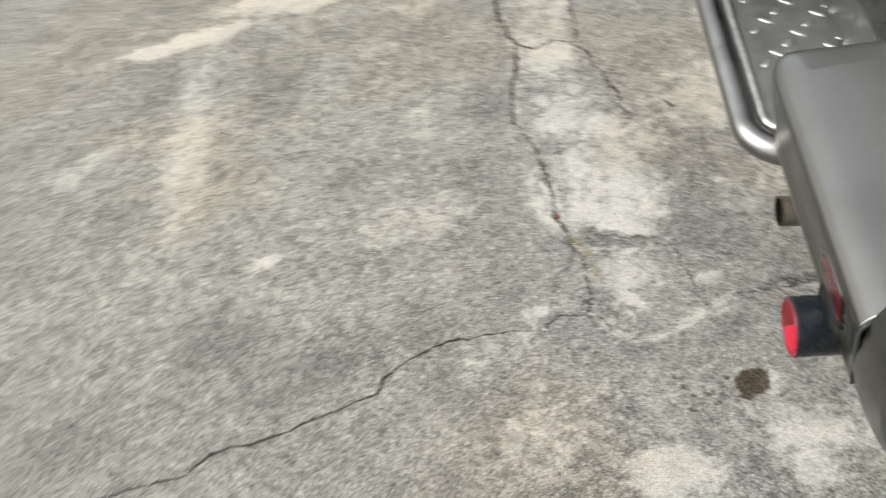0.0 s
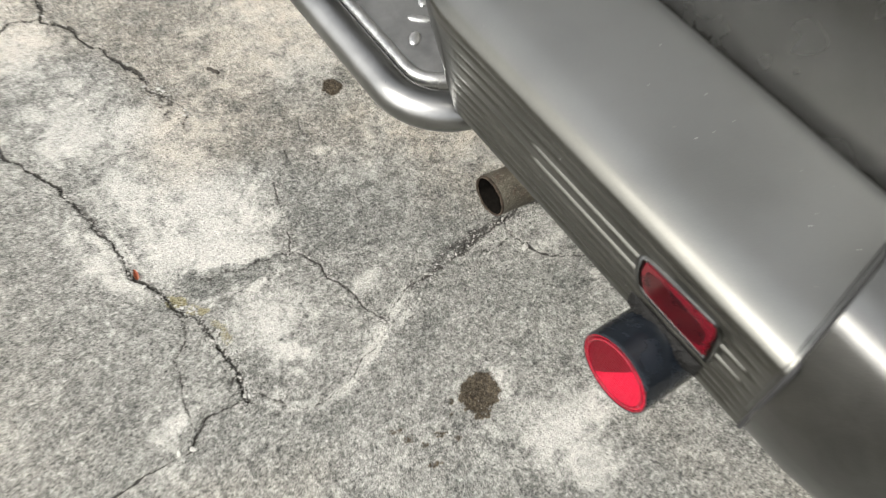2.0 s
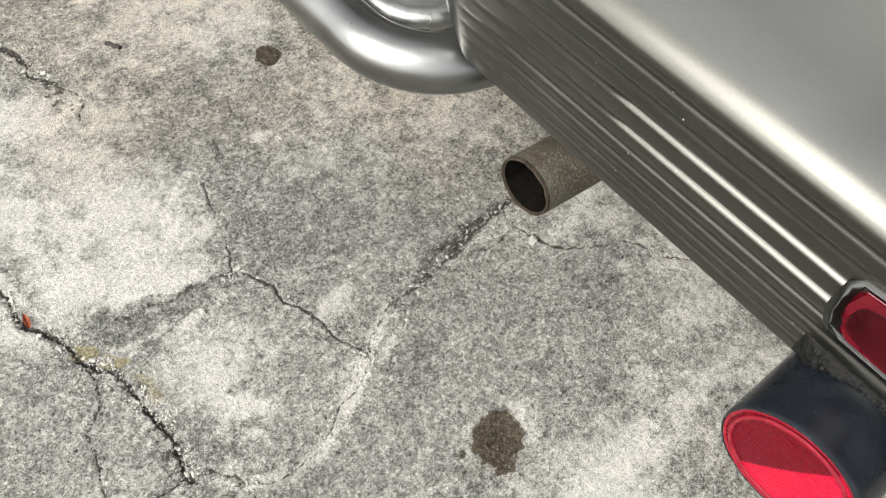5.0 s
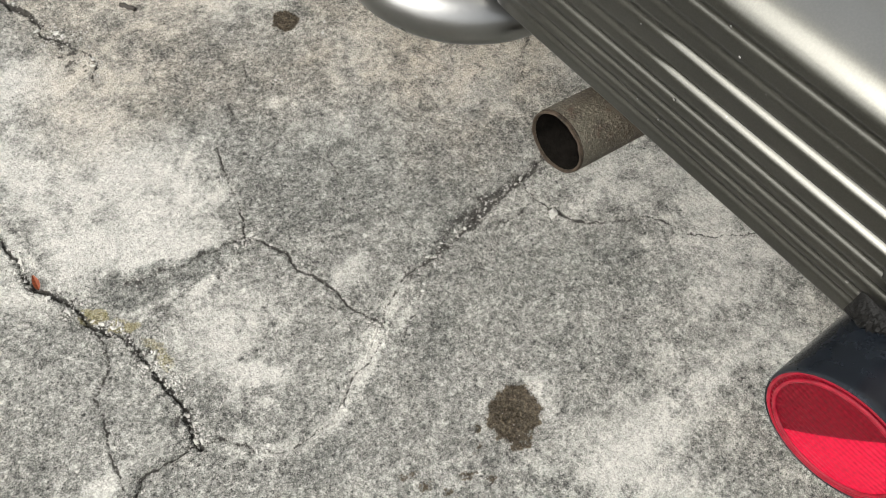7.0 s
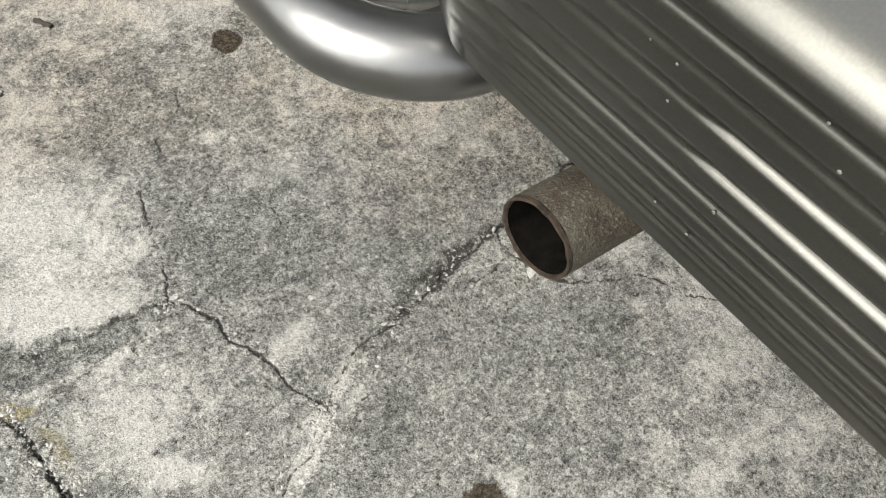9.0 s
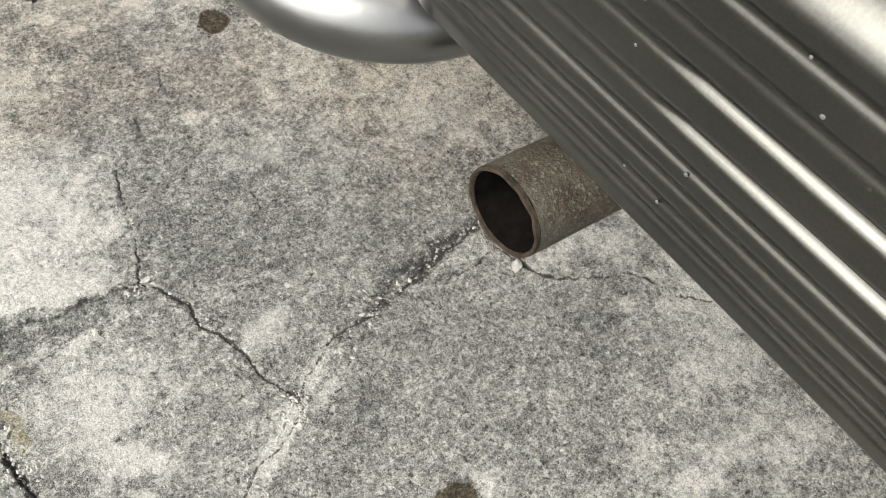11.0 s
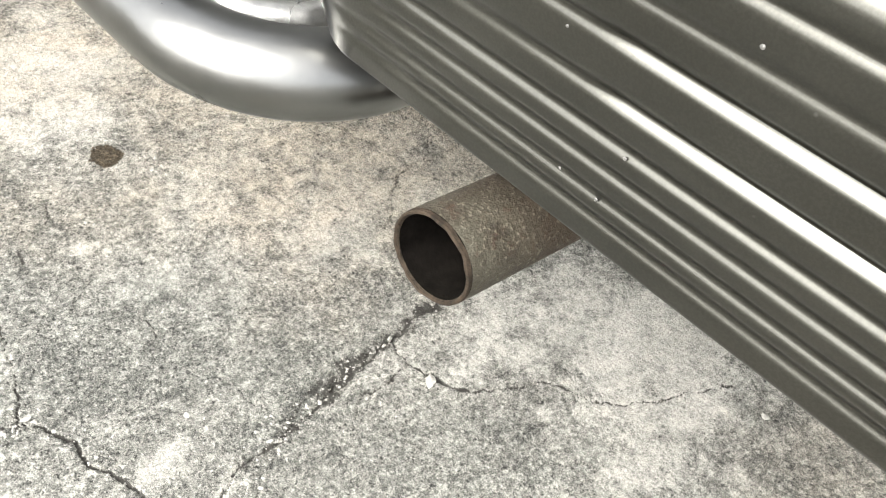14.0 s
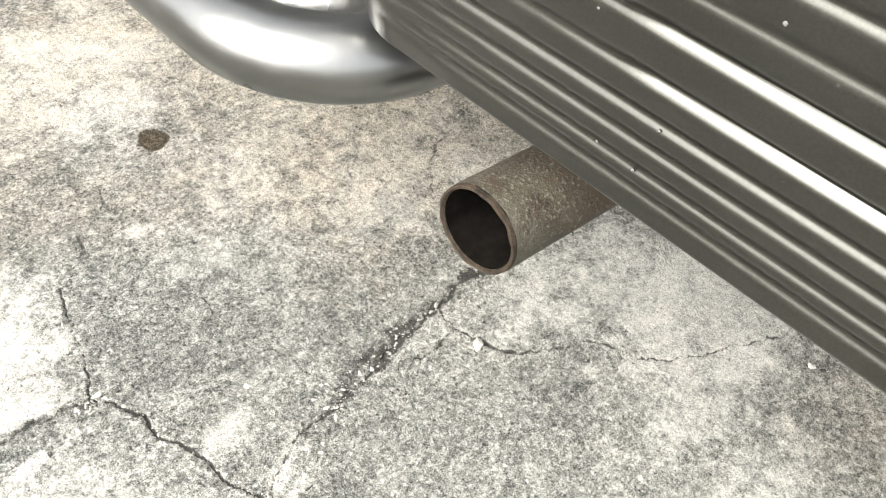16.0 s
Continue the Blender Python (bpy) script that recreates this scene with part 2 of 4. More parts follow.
CONCRETE = concrete_material()
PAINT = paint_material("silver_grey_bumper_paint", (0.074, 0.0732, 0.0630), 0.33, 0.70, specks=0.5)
CAP_PAINT = paint_material("smudged_bumper_corner_paint", (0.082, 0.0812, 0.075), 0.32, 0.62, cloud=0.30)
BODY = paint_material("silver_grey_body_paint", (0.128, 0.128, 0.119), 0.24, 0.0, 0.75)
STEEL = steel_material()
RUST = rust_material()
RUST_RIM = plain_material("red_brown_rust", (0.030, 0.022, 0.015), 0.85, 0.0, 0.9, 140, 0.8, Specular_IOR_Level=0.2)
SOOT = plain_material("exhaust_soot", (0.0060, 0.0052, 0.0044), 0.9, vary=0.5, scale=120, bump=0.3, Specular_IOR_Level=0.02)
BLACK = plain_material("black_plastic_pot", (0.007, 0.009, 0.012), 0.24, vary=0.5, scale=40, Specular_IOR_Level=0.35)
GRIME = plain_material("grimy_black_bracket", (0.0060, 0.0058, 0.0053), 0.62, vary=0.8, scale=130, bump=0.8, Specular_IOR_Level=0.16)
RUBBER = plain_material("black_rubber", (0.018, 0.018, 0.018), 0.75, vary=0.3, bump=0.3)
CHROME = plain_material("chrome_trim", (0.78, 0.78, 0.77), 0.12, 1.0, 0.08)
TREAD = plain_material("grey_tread_plate", (0.20, 0.20, 0.195), 0.45, 0.75, 0.2, 45, 0.2)
# one red plastic; how strongly its prisms send light back is painted in
RED_LIT = lens_material("red_lens_lit", (0.42, 0.008, 0.030))
RED_DIM = lens_material("red_lens_dim", (0.105, 0.0030, 0.008))
RED_LAMP = plain_material("red_lamp_lens", (0.095, 0.0034, 0.008), 0.30, vary=0.22, scale=35, bump=0.15, Coat_Weight=0.3, Coat_Roughness=0.12, Specular_IOR_Level=0.15)
RED_RIM = lens_material("clear_red_rim", (0.20, 0.006, 0.016), 300, 0.8)
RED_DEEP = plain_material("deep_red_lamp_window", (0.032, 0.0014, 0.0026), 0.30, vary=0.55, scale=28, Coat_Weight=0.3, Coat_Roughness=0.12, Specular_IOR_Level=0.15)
RIM_STEEL = plain_material("worn_plate_rim", (0.40, 0.40, 0.385), 0.40, 0.9, 0.25, 90, 0.3)
# studs paler than their plate: the highlight on them is put into the colour
STUD = plain_material("stud_steel_highlit", (0.42, 0.42, 0.405), 0.36, 0.9, 0.25, 120, 0.4)
NIB = plain_material("pale_paint_nib", (0.11, 0.108, 0.10), 0.55, vary=0.2)
GRIT = plain_material("pale_grit", (0.33, 0.322, 0.29), 0.9, vary=0.35, scale=200)
STONE = plain_material("pale_pebble", (0.42, 0.412, 0.37), 0.88, vary=0.25, scale=300, bump=0.6)
LEAF = plain_material("dry_orange_leaf", (0.30, 0.075, 0.025), 0.6, vary=0.4, scale=260, bump=0.4)
TWIG = plain_material("dark_twig", (0.030, 0.024, 0.018), 0.8, vary=0.4, scale=300, bump=0.6)
GLASS_DARK = plain_material("dark_window_glass", (0.015, 0.016, 0.017), 0.06, 0.0, 0.1)


# ---- ground: one cracked concrete sheet ----
def lattice(ix, iy, seed):
    h = (ix * 374761393 + iy * 668265263 + seed * 974634777) & 0xFFFFFFFF
    h = ((h ^ (h >> 13)) * 1274126177) & 0xFFFFFFFF
    return ((h ^ (h >> 16)) & 0xFFFF) / 65535.0


def value_noise(x, y, seed):
    ix, iy = np.floor(x).astype(np.int64), np.floor(y).astype(np.int64)
    fx, fy = x - ix, y - iy
    fx, fy = fx * fx * (3 - 2 * fx), fy * fy * (3 - 2 * fy)
    a = lattice(ix, iy, seed) * (1 - fx) + lattice(ix + 1, iy, seed) * fx
    b = lattice(ix, iy + 1, seed) * (1 - fx) + lattice(ix + 1, iy + 1, seed) * fx
    return a * (1 - fy) + b * fy


def fractal(x, y, scale, octaves, seed):
    """Summed noise about zero, from -1 to 1."""
    total, size, s = np.zeros_like(x), 0.0, 1.0
    for k in range(octaves):
        total += s * (value_noise(x * scale + k * 17.3, y * scale - k * 9.1, seed + k) * 2 - 1)
        size += s
        s *= 0.55
        scale *= 2.03
    return total / size


def smooth(a, b, v):
    t = np.clip((v - a) / (b - a), 0, 1)
    return t * t * (3 - 2 * t)


def axis(stretches, far):
    """Grid lines: fine in the middle stretches, widening out to the horizon."""
    mid = np.concatenate([np.arange(lo, hi, step) for lo, hi, step in stretches])
    steps = np.cumsum(0.02 * 1.35 ** np.arange(1, 27))
    steps = steps[steps < far]
    return np.concatenate([mid[0] - steps[::-1], mid, mid[-1] + steps])


GX = axis(((-2.4, -1.2, 0.009), (-1.2, -0.38, 0.0045), (-0.38, 0.62, 0.0019), (0.62, 1.0, 0.009)), 80)
GY = axis(((-0.3, 0.02, 0.006), (0.02, 1.06, 0.0019), (1.06, 1.75, 0.0045), (1.75, 2.4, 0.009)), 80)
X, Y = np.meshgrid(GX, GY)
WX = X + 0.0095 * fractal(X, Y, 36, 5, 11) + 0.0016 * fractal(X, Y, 150, 2, 13)
WY = Y + 0.0095 * fractal(X, Y, 36, 5, 23) + 0.0016 * fractal(X, Y, 150, 2, 29)


def near(points, reach):
    xs, ys = [p[0] for p in points], [p[1] for p in points]
    i0, i1 = np.searchsorted(GX, (min(xs) - reach, max(xs) + reach))
    j0, j1 = np.searchsorted(GY, (min(ys) - reach, max(ys) + reach))
    return slice(j0, j1), slice(i0, i1)


def line_distance(points, reach, closed=False):
    """How far each place of the ground lies from a line."""
    d = np.full_like(X, 9.0)
    for (ax, ay), (bx, by) in zip(points, points[1:] + (points[:1] if closed else [])):
        w = near([(ax, ay), (bx, by)], reach)
        px, py = WX[w] - ax, WY[w] - ay
        ux, uy = bx - ax, by - ay
        t = np.clip((px * ux + py * uy) / (ux * ux + uy * uy + 1e-12), 0, 1)
        d[w] = np.minimum(d[w], np.hypot(px - t * ux, py - t * uy))
    return d


def inside(points, reach):
    """Signed distance to a closed outline, above zero within it."""
    d = line_distance(points, reach, True)
    w = near(points, reach)
    px, py = WX[w], WY[w]
    odd = np.zeros(px.shape, bool)
    for (ax, ay), (bx, by) in zip(points, points[1:] + points[:1]):
        hit = (ay > py) != (by > py)
        odd ^= hit & (px < (bx - ax) * (py - ay) / (by - ay + 1e-12) + ax)
    s = -d
    s[w] = np.where(odd, d[w], -d[w])
    return s


def blob(cx, cy, rx, ry, turn, soft=0.5):
    """A soft uneven spot, 1 within and 0 outside."""
    c, s = math.cos(radians(turn)), math.sin(radians(turn))
    px, py = WX - cx, WY - cy
    r = np.hypot((c * px + s * py) / rx, (c * py - s * px) / ry)
    return smooth(1 + soft, 1 - soft, r + 0.55 * FRET + 0.22 * FINE)


FRET = fractal(X, Y, 19, 5, 41)
FINE = fractal(X, Y, 95, 4, 53)

CRACK_LONG = [(-0.464, 1.673), (-0.443, 1.593), (-0.428, 1.493), (-0.406, 1.429), (-0.384, 1.368), (-0.381, 1.27), (-0.394, 1.173),
              (-0.397, 1.098), (-0.396, 1.034), (-0.372, 0.981), (-0.337, 0.913), (-0.334, 0.882), (-0.315, 0.815), (-0.311, 0.767),
              (-0.302, 0.717), (-0.297, 0.658), (-0.287, 0.635), (-0.271, 0.597), (-0.264, 0.567), (-0.249, 0.546), (-0.238, 0.518),
              (-0.239, 0.495), (-0.234, 0.463), (-0.235, 0.437), (-0.233, 0.413), (-0.24, 0.389), (-0.241, 0.376)]
CRACK_LONG = [(-0.52, 1.95), (-0.49, 1.80)] + CRACK_LONG
CRACK_TAIL = [(-0.246, 0.381), (-0.305, 0.373), (-0.34, 0.348), (-0.395, 0.347), (-0.432, 0.344), (-0.504, 0.339), (-0.566, 0.324),
              (-0.611, 0.308), (-0.651, 0.284), (-0.682, 0.251), (-0.703, 0.212), (-0.826, 0.16), (-0.953, 0.108), (-1.05, 0.093),
              (-1.088, 0.045), (-1.23, 0.013), (-1.5, -0.06)]
CRACK_BOW = [(-0.241, 0.376), (-0.22, 0.373), (-0.213, 0.36), (-0.199, 0.339), (-0.193, 0.326), (-0.18, 0.316), (-0.155, 0.308),
             (-0.132, 0.307), (-0.109, 0.315), (-0.075, 0.328), (-0.042, 0.339), (-0.018, 0.349), (0.002, 0.362), (0.019, 0.379),
             (0.047, 0.398), (0.081, 0.409)]
CRACK_FOOT = [(-0.271, 0.568), (-0.263, 0.542), (-0.279, 0.518), (-0.301, 0.498), (-0.31, 0.453), (-0.322, 0.412), (-0.327, 0.376)]
CRACK_EDGE = [(-0.26, 1.75), (-0.213, 1.542), (-0.207, 1.456), (-0.204, 1.375), (-0.221, 1.338), (-0.182, 1.288), (-0.147, 1.188),
              (-0.125, 1.133), (-0.104, 1.079), (-0.111, 1.047), (-0.089, 1.016), (-0.073, 0.974), (-0.071, 0.952), (-0.093, 0.919)]
CRACK_LINK = [(-0.394, 1.386), (-0.332, 1.333), (-0.268, 1.363), (-0.218, 1.345)]
CRACK_FORK = [(-0.014, 0.72), (-0.025, 0.68), (-0.035, 0.657), (-0.038, 0.63), (-0.042, 0.604), (-0.056, 0.575)]
CRACK_PATCH = [(-0.056, 0.575), (-0.083, 0.58), (-0.118, 0.586), (-0.144, 0.59), (-0.181, 0.598), (-0.209, 0.604)]
CRACK_TWIN = [(-0.056, 0.575), (-0.088, 0.552), (-0.122, 0.542), (-0.160, 0.534), (-0.198, 0.548)]
CRACK_THIN = [(-0.056, 0.575), (-0.04, 0.546), (-0.029, 0.516), (-0.024, 0.485), (-0.016, 0.458), (-0.012, 0.439), (-0.01, 0.417),
              (0.003, 0.387), (0.007, 0.369)]
CRACK_DIRT = [(0.081, 0.409), (0.1, 0.409), (0.14, 0.418), (0.176, 0.419), (0.22, 0.429), (0.251, 0.428), (0.287, 0.432),
              (0.334, 0.438), (0.387, 0.446), (0.50, 0.46), (0.75, 0.47)]
CRACK_RIGHT = [(0.287, 0.431), (0.278, 0.414), (0.282, 0.389), (0.29, 0.37), (0.300, 0.342), (0.319, 0.325), (0.364, 0.298), (0.38, 0.287),
               (0.396, 0.259), (0.406, 0.235), (0.428, 0.211), (0.461, 0.196), (0.486, 0.181), (0.55, 0.15)]
CRACK_HAIR = [(0.271, 0.395), (0.231, 0.397), (0.201, 0.392), (0.177, 0.372)]
CRACK_STEP = [(0.02, 0.339), (0.034, 0.352), (0.055, 0.365), (0.078, 0.385)]
CRACK_STRAY = [(-0.012, 0.314), (-0.032, 0.314), (-0.054, 0.311), (-0.069, 0.297), (-0.091, 0.293)]
CRACK_NICK = [(0.093, 0.612), (0.095, 0.600), (0.095, 0.587)]
CRACK_NOTCH = [(0.091, 0.827), (0.091, 0.811), (0.083, 0.801)]
CRACK_CHAP = [(0.04, 0.776), (0.035, 0.761), (0.033, 0.749)]
CRACK_RIM = [(0.24, 0.846), (0.258, 0.856), (0.291, 0.855), (0.317, 0.866)]
CRACK_FAR = [(0.62, 0.70), (0.532, 0.643), (0.51, 0.636), (0.479, 0.63), (0.445, 0.614), (0.411, 0.575)]

PATCH = [(-0.45, 1.80), (-0.30, 1.72), (-0.213, 1.542), (-0.218, 1.37), (-0.20, 1.30), (-0.121, 1.067), (-0.098, 0.934), (-0.048, 0.83),
         (-0.002, 0.714), (-0.042, 0.655), (-0.075, 0.60), (-0.203, 0.612), (-0.275, 0.66), (-0.335, 0.921), (-0.385, 1.053), (-0.367, 1.239)]
PATCH_SKIN = [(-0.19, 1.014), (-0.154, 0.911), (-0.068, 0.848), (-0.032, 0.802), (0.0, 0.742), (-0.028, 0.685), (-0.055, 0.671), (-0.082, 0.590),
              (-0.125, 0.612), (-0.202, 0.620), (-0.245, 0.645), (-0.266, 0.68), (-0.255, 0.759), (-0.218, 0.791), (-0.258, 0.855)]
PATCH_LOW = [(-0.191, 0.530), (-0.157, 0.537), (-0.090, 0.536), (-0.058, 0.489), (-0.076, 0.449), (-0.103, 0.432), (-0.133, 0.379),
             (-0.168, 0.402), (-0.17, 0.447), (-0.211, 0.492)]
GRIME_BAND = [(-0.259, 0.625), (-0.194, 0.614), (-0.153, 0.597), (-0.067, 0.574), (-0.07, 0.555), (-0.17, 0.566), (-0.233, 0.568), (-0.246, 0.592)]
EDGE_RUBBLE = [(-0.103, 1.067), (-0.072, 0.968), (-0.097, 0.926), (-0.121, 0.964), (-0.114, 1.033)]
CRUMBLE = [(-0.29, 0.640), (-0.264, 0.567), (-0.249, 0.546), (-0.238, 0.518), (-0.239, 0.495), (-0.234, 0.463), (-0.235, 0.437), (-0.240, 0.389)]

# line, half width, depth, dirt in it, width of the soiled band beside it, strength of that band
CRACKS = [(CRACK_LONG, 0.0024, 0.0055, 1.05, 0.015, 0.60), (CRACK_TAIL, 0.0016, 0.0035, 0.80, 0.016, 0.40), (CRACK_BOW, 0.0013, 0.0022, 0.60, 0.010, 0.30),
          (CRACK_FOOT, 0.0015, 0.0018, 0.80, 0.010, 0.45), (CRACK_EDGE, 0.0019, 0.0042, 0.95, 0.018, 0.55), (CRACK_LINK, 0.0026, 0.003, 0.7, 0.012, 0.35),
          (CRACK_FORK, 0.0016, 0.0028, 0.9, 0.006, 0.25), (CRACK_PATCH, 0.0012, 0.002, 0.55, 0.013, 0.55), (CRACK_THIN, 0.0016, 0.0028, 0.9, 0.006, 0.25),
          (CRACK_DIRT, 0.0019, 0.003, 0.78, 0.015, 0.82), (CRACK_RIGHT, 0.0015, 0.002, 0.75, 0.008, 0.25), (CRACK_HAIR, 0.0010, 0.002, 0.7, 0.006, 0.25),
          (CRACK_FAR, 0.0010, 0.0015, 0.6, 0.010, 0.30), (CRACK_TWIN, 0.0010, 0.001, 0.4, 0.011, 0.55),
          (CRACK_STEP, 0.0010, 0.0015, 0.6, 0.006, 0.3), (CRACK_STRAY, 0.0009, 0.0012, 0.5, 0.006, 0.3),
          (CRACK_NICK, 0.0013, 0.0016, 0.8, 0.005, 0.3), (CRACK_NOTCH, 0.0011, 0.0014, 0.7, 0.009, 0.45), (CRACK_CHAP, 0.0011, 0.0014, 0.7, 0.008, 0.4),
          (CRACK_RIM, 0.0009, 0.0012, 0.6, 0.010, 0.4)]
Z = 0.0022 * fractal(X, Y, 2.6, 3, 5) + 0.0009 * FRET + 0.00035 * FINE
DIRT = np.zeros_like(X)
SPALL = np.zeros_like(X)
# the cracks gape more away from the van
WIDER = 1 + 0.7 * np.maximum(smooth(-0.36, -0.48, X), smooth(0.98, 1.12, Y))
for k, (points, half, depth, soil, band, grime) in enumerate(CRACKS):
    d = line_distance(points, 0.07)
    vary = np.clip(0.95 + 1.4 * fractal(X, Y, 34, 4, 71 + k), 0.45, 1.6) * WIDER
    groove = smooth(half * 1.3, half * 0.35, d / vary)
    Z -= depth * groove
    Z += 0.0008 * np.exp(-((d - half * 2) / 0.011) ** 2) * np.clip(0.3 + FINE * 1.6, -0.3, 1.2)
    DIRT = np.maximum(DIRT, soil * smooth(half * 1.6, half * 0.3, d / vary))
    if half > 0.002:
        SPALL = np.maximum(SPALL, 0.8 * np.exp(-((d - 0.013) / 0.012) ** 2) * np.clip(0.1 + 2.2 * fractal(X, Y, 17, 4, 201 + k), 0, 1))
    DIRT = np.maximum(DIRT, grime * np.exp(-(d / (band * (0.8 + 0.5 * FINE))) ** 2) * np.clip(0.62 + 0.8 * FRET + 0.6 * FINE, 0, 1))

# crumbled stretches: broken, uneven and soiled
for rough in (smooth(0.022, 0.004, line_distance(CRUMBLE, 0.06)), smooth(-0.010, 0.012, inside(EDGE_RUBBLE, 0.06)), 0.45 * smooth(0.016, 0.004, line_distance(CRACK_DIRT[:7], 0.06))):
    lumps = fractal(X, Y, 120, 3, 301)
    Z += rough * (0.0016 * lumps - 0.0006)
    DIRT = np.maximum(DIRT, rough * np.clip(0.30 - 1.3 * lumps, 0, 0.62))

edge = inside(PATCH, 0.14)
PALE = SPALL
PALE = np.maximum(PALE, smooth(-0.030, 0.040, edge + 0.050 * FRET + 0.020 * FINE) * (0.54 + 0.55 * fractal(X, Y, 7, 4, 91)))
worn = inside(PATCH_SKIN, 0.10)
PALE = np.maximum(PALE, smooth(-0.014, 0.020, worn + 0.040 * FRET + 0.016 * FINE) * (0.56 + 0.55 * fractal(X, Y, 13, 4, 97)))
low = inside(PATCH_LOW, 0.10)
PALE = np.maximum(PALE, smooth(-0.014, 0.020, low + 0.018 + 0.034 * FRET + 0.014 * FINE) * (0.52 + 0.50 * fractal(X, Y, 15, 4, 99)))
# pale places, worn unless noted: centre, half sizes, turn, strength
PALE_PATCH = ((-0.120, 0.735, 0.085, 0.10, 10, 0.85), (-0.200, 0.675, 0.075, 0.055, -15, 0.9), (-0.150, 0.615, 0.10, 0.028, -12, 0.85), (-0.235, 0.815, 0.06, 0.09, 5, 0.8),
              (-0.16, 0.965, 0.07, 0.07, 0, 0.75), (-0.155, 0.475, 0.070, 0.040, -20, 0.75), (-0.120, 0.548, 0.050, 0.012, 8, 0.75), (-0.172, 0.556, 0.02, 0.012, 0, 0.6), (-0.215, 0.565, 0.018, 0.014, -40, 0.7), (-0.085, 0.677, 0.018, 0.008, 20, 1.0), (-0.10, 0.50, 0.03, 0.03, 0, 0.6), (-0.148, 0.410, 0.042, 0.018, -38, 0.95), (-0.06, 0.66, 0.03, 0.04, 0, 0.6), (-0.27, 1.03, 0.08, 0.10, 0, 0.7),
              (-0.10, 0.93, 0.10, 0.10, 0, 0.60), (-0.02, 1.05, 0.10, 0.08, 0, 0.45), (0.091, 0.745, 0.016, 0.012, 0, 0.8))
PALE_BOW = ((0.02, 0.456, 0.032, 0.018, 10, 0.7), (-0.034, 0.344, 0.050, 0.012, 38, 0.9), (0.040, 0.390, 0.05, 0.011, 35, 0.75), (-0.105, 0.312, 0.05, 0.010, 12, 0.7),
            (-0.176, 0.320, 0.035, 0.010, -10, 0.7), (-0.205, 0.345, 0.03, 0.02, -40, 0.6), (-0.34, 0.395, 0.06, 0.022, 12, 0.75), (-0.335, 0.70, 0.028, 0.06, 0, 0.7),
            (-0.36, 0.80, 0.03, 0.05, 0, 0.6), (-0.31, 0.655, 0.022, 0.03, 20, 0.85), (-0.305, 0.725, 0.02, 0.02, 0, 0.8), (0.045, 0.365, 0.045, 0.010, 22, 0.7), (-0.195, 0.356, 0.016, 0.014, 0, 0.7), (-0.09, 0.935, 0.03, 0.03, 0, 0.6))
PALE_NEAR = ((0.140, 0.085, 0.13, 0.060, -15, 0.75), (0.278, 0.098, 0.10, 0.045, -20, 0.55), (0.37, 0.075, 0.10, 0.06, 0, 0.55), (0.102, 0.187, 0.028, 0.03, 0, 0.6),
             (-0.115, 0.010, 0.09, 0.05, 0, 0.95), (0.135, 0.010, 0.06, 0.045, 0, 0.8), (-0.354, 0.090, 0.10, 0.10, 10, 0.55), (0.145, 0.674, 0.055, 0.042, 15, 0.55),
             (-0.25, 0.14, 0.10, 0.05, 20, 0.4))
# cream concrete under the van, painted paler in place of light reaching there
PALE_UNDER = ((0.41, 0.64, 0.22, 0.15, 0, 0.55), (0.26, 0.75, 0.16, 0.10, -20, 0.50), (0.19, 1.06, 0.20, 0.18, 0, 0.66), (0.36, 0.92, 0.26, 0.24, 0, 0.42), (0.05, 1.02, 0.08, 0.12, 0, 0.55), (0.45, 0.34, 0.16, 0.09, -20, 0.62),
              (0.52, 0.22, 0.16, 0.12, -20, 0.75), (0.42, 0.16, 0.12, 0.07, 0, 0.60), (0.30, 0.45, 0.08, 0.03, 10, 0.35))
PALE_YARD = ((-1.15, 0.95, 0.75, 0.95, 0, 0.36), (-1.49, 1.60, 0.27, 0.05, 15, 1.0), (-1.345, 1.05, 0.085, 0.46, 9, 0.62), (-1.17, 1.76, 0.24, 0.07, 0, 0.9), (-1.68, 1.02, 0.15, 0.06, 40, 0.6),
             (-1.02, 0.60, 0.06, 0.024, 30, 0.85), (-0.63, 0.70, 0.18, 0.12, 25, 0.50), (-0.66, 1.06, 0.06, 0.12, -10, 0.55), (-0.75, 0.90, 0.14, 0.07, -20, 0.4),
             (-0.68, 1.80, 0.14, 0.20, -10, 0.6), (-0.45, 0.28, 0.14, 0.05, 20, 0.45), (-1.35, 0.62, 0.08, 0.10, 0, 0.5), (-1.62, 0.50, 0.15, 0.10, 20, 0.4))
for cx, cy, rx, ry, turn, amount in PALE_PATCH + PALE_BOW + PALE_NEAR + PALE_UNDER + PALE_YARD:
    PALE = np.maximum(PALE, amount * blob(cx, cy, rx, ry, turn, 0.65))
DARK = np.zeros_like(X)
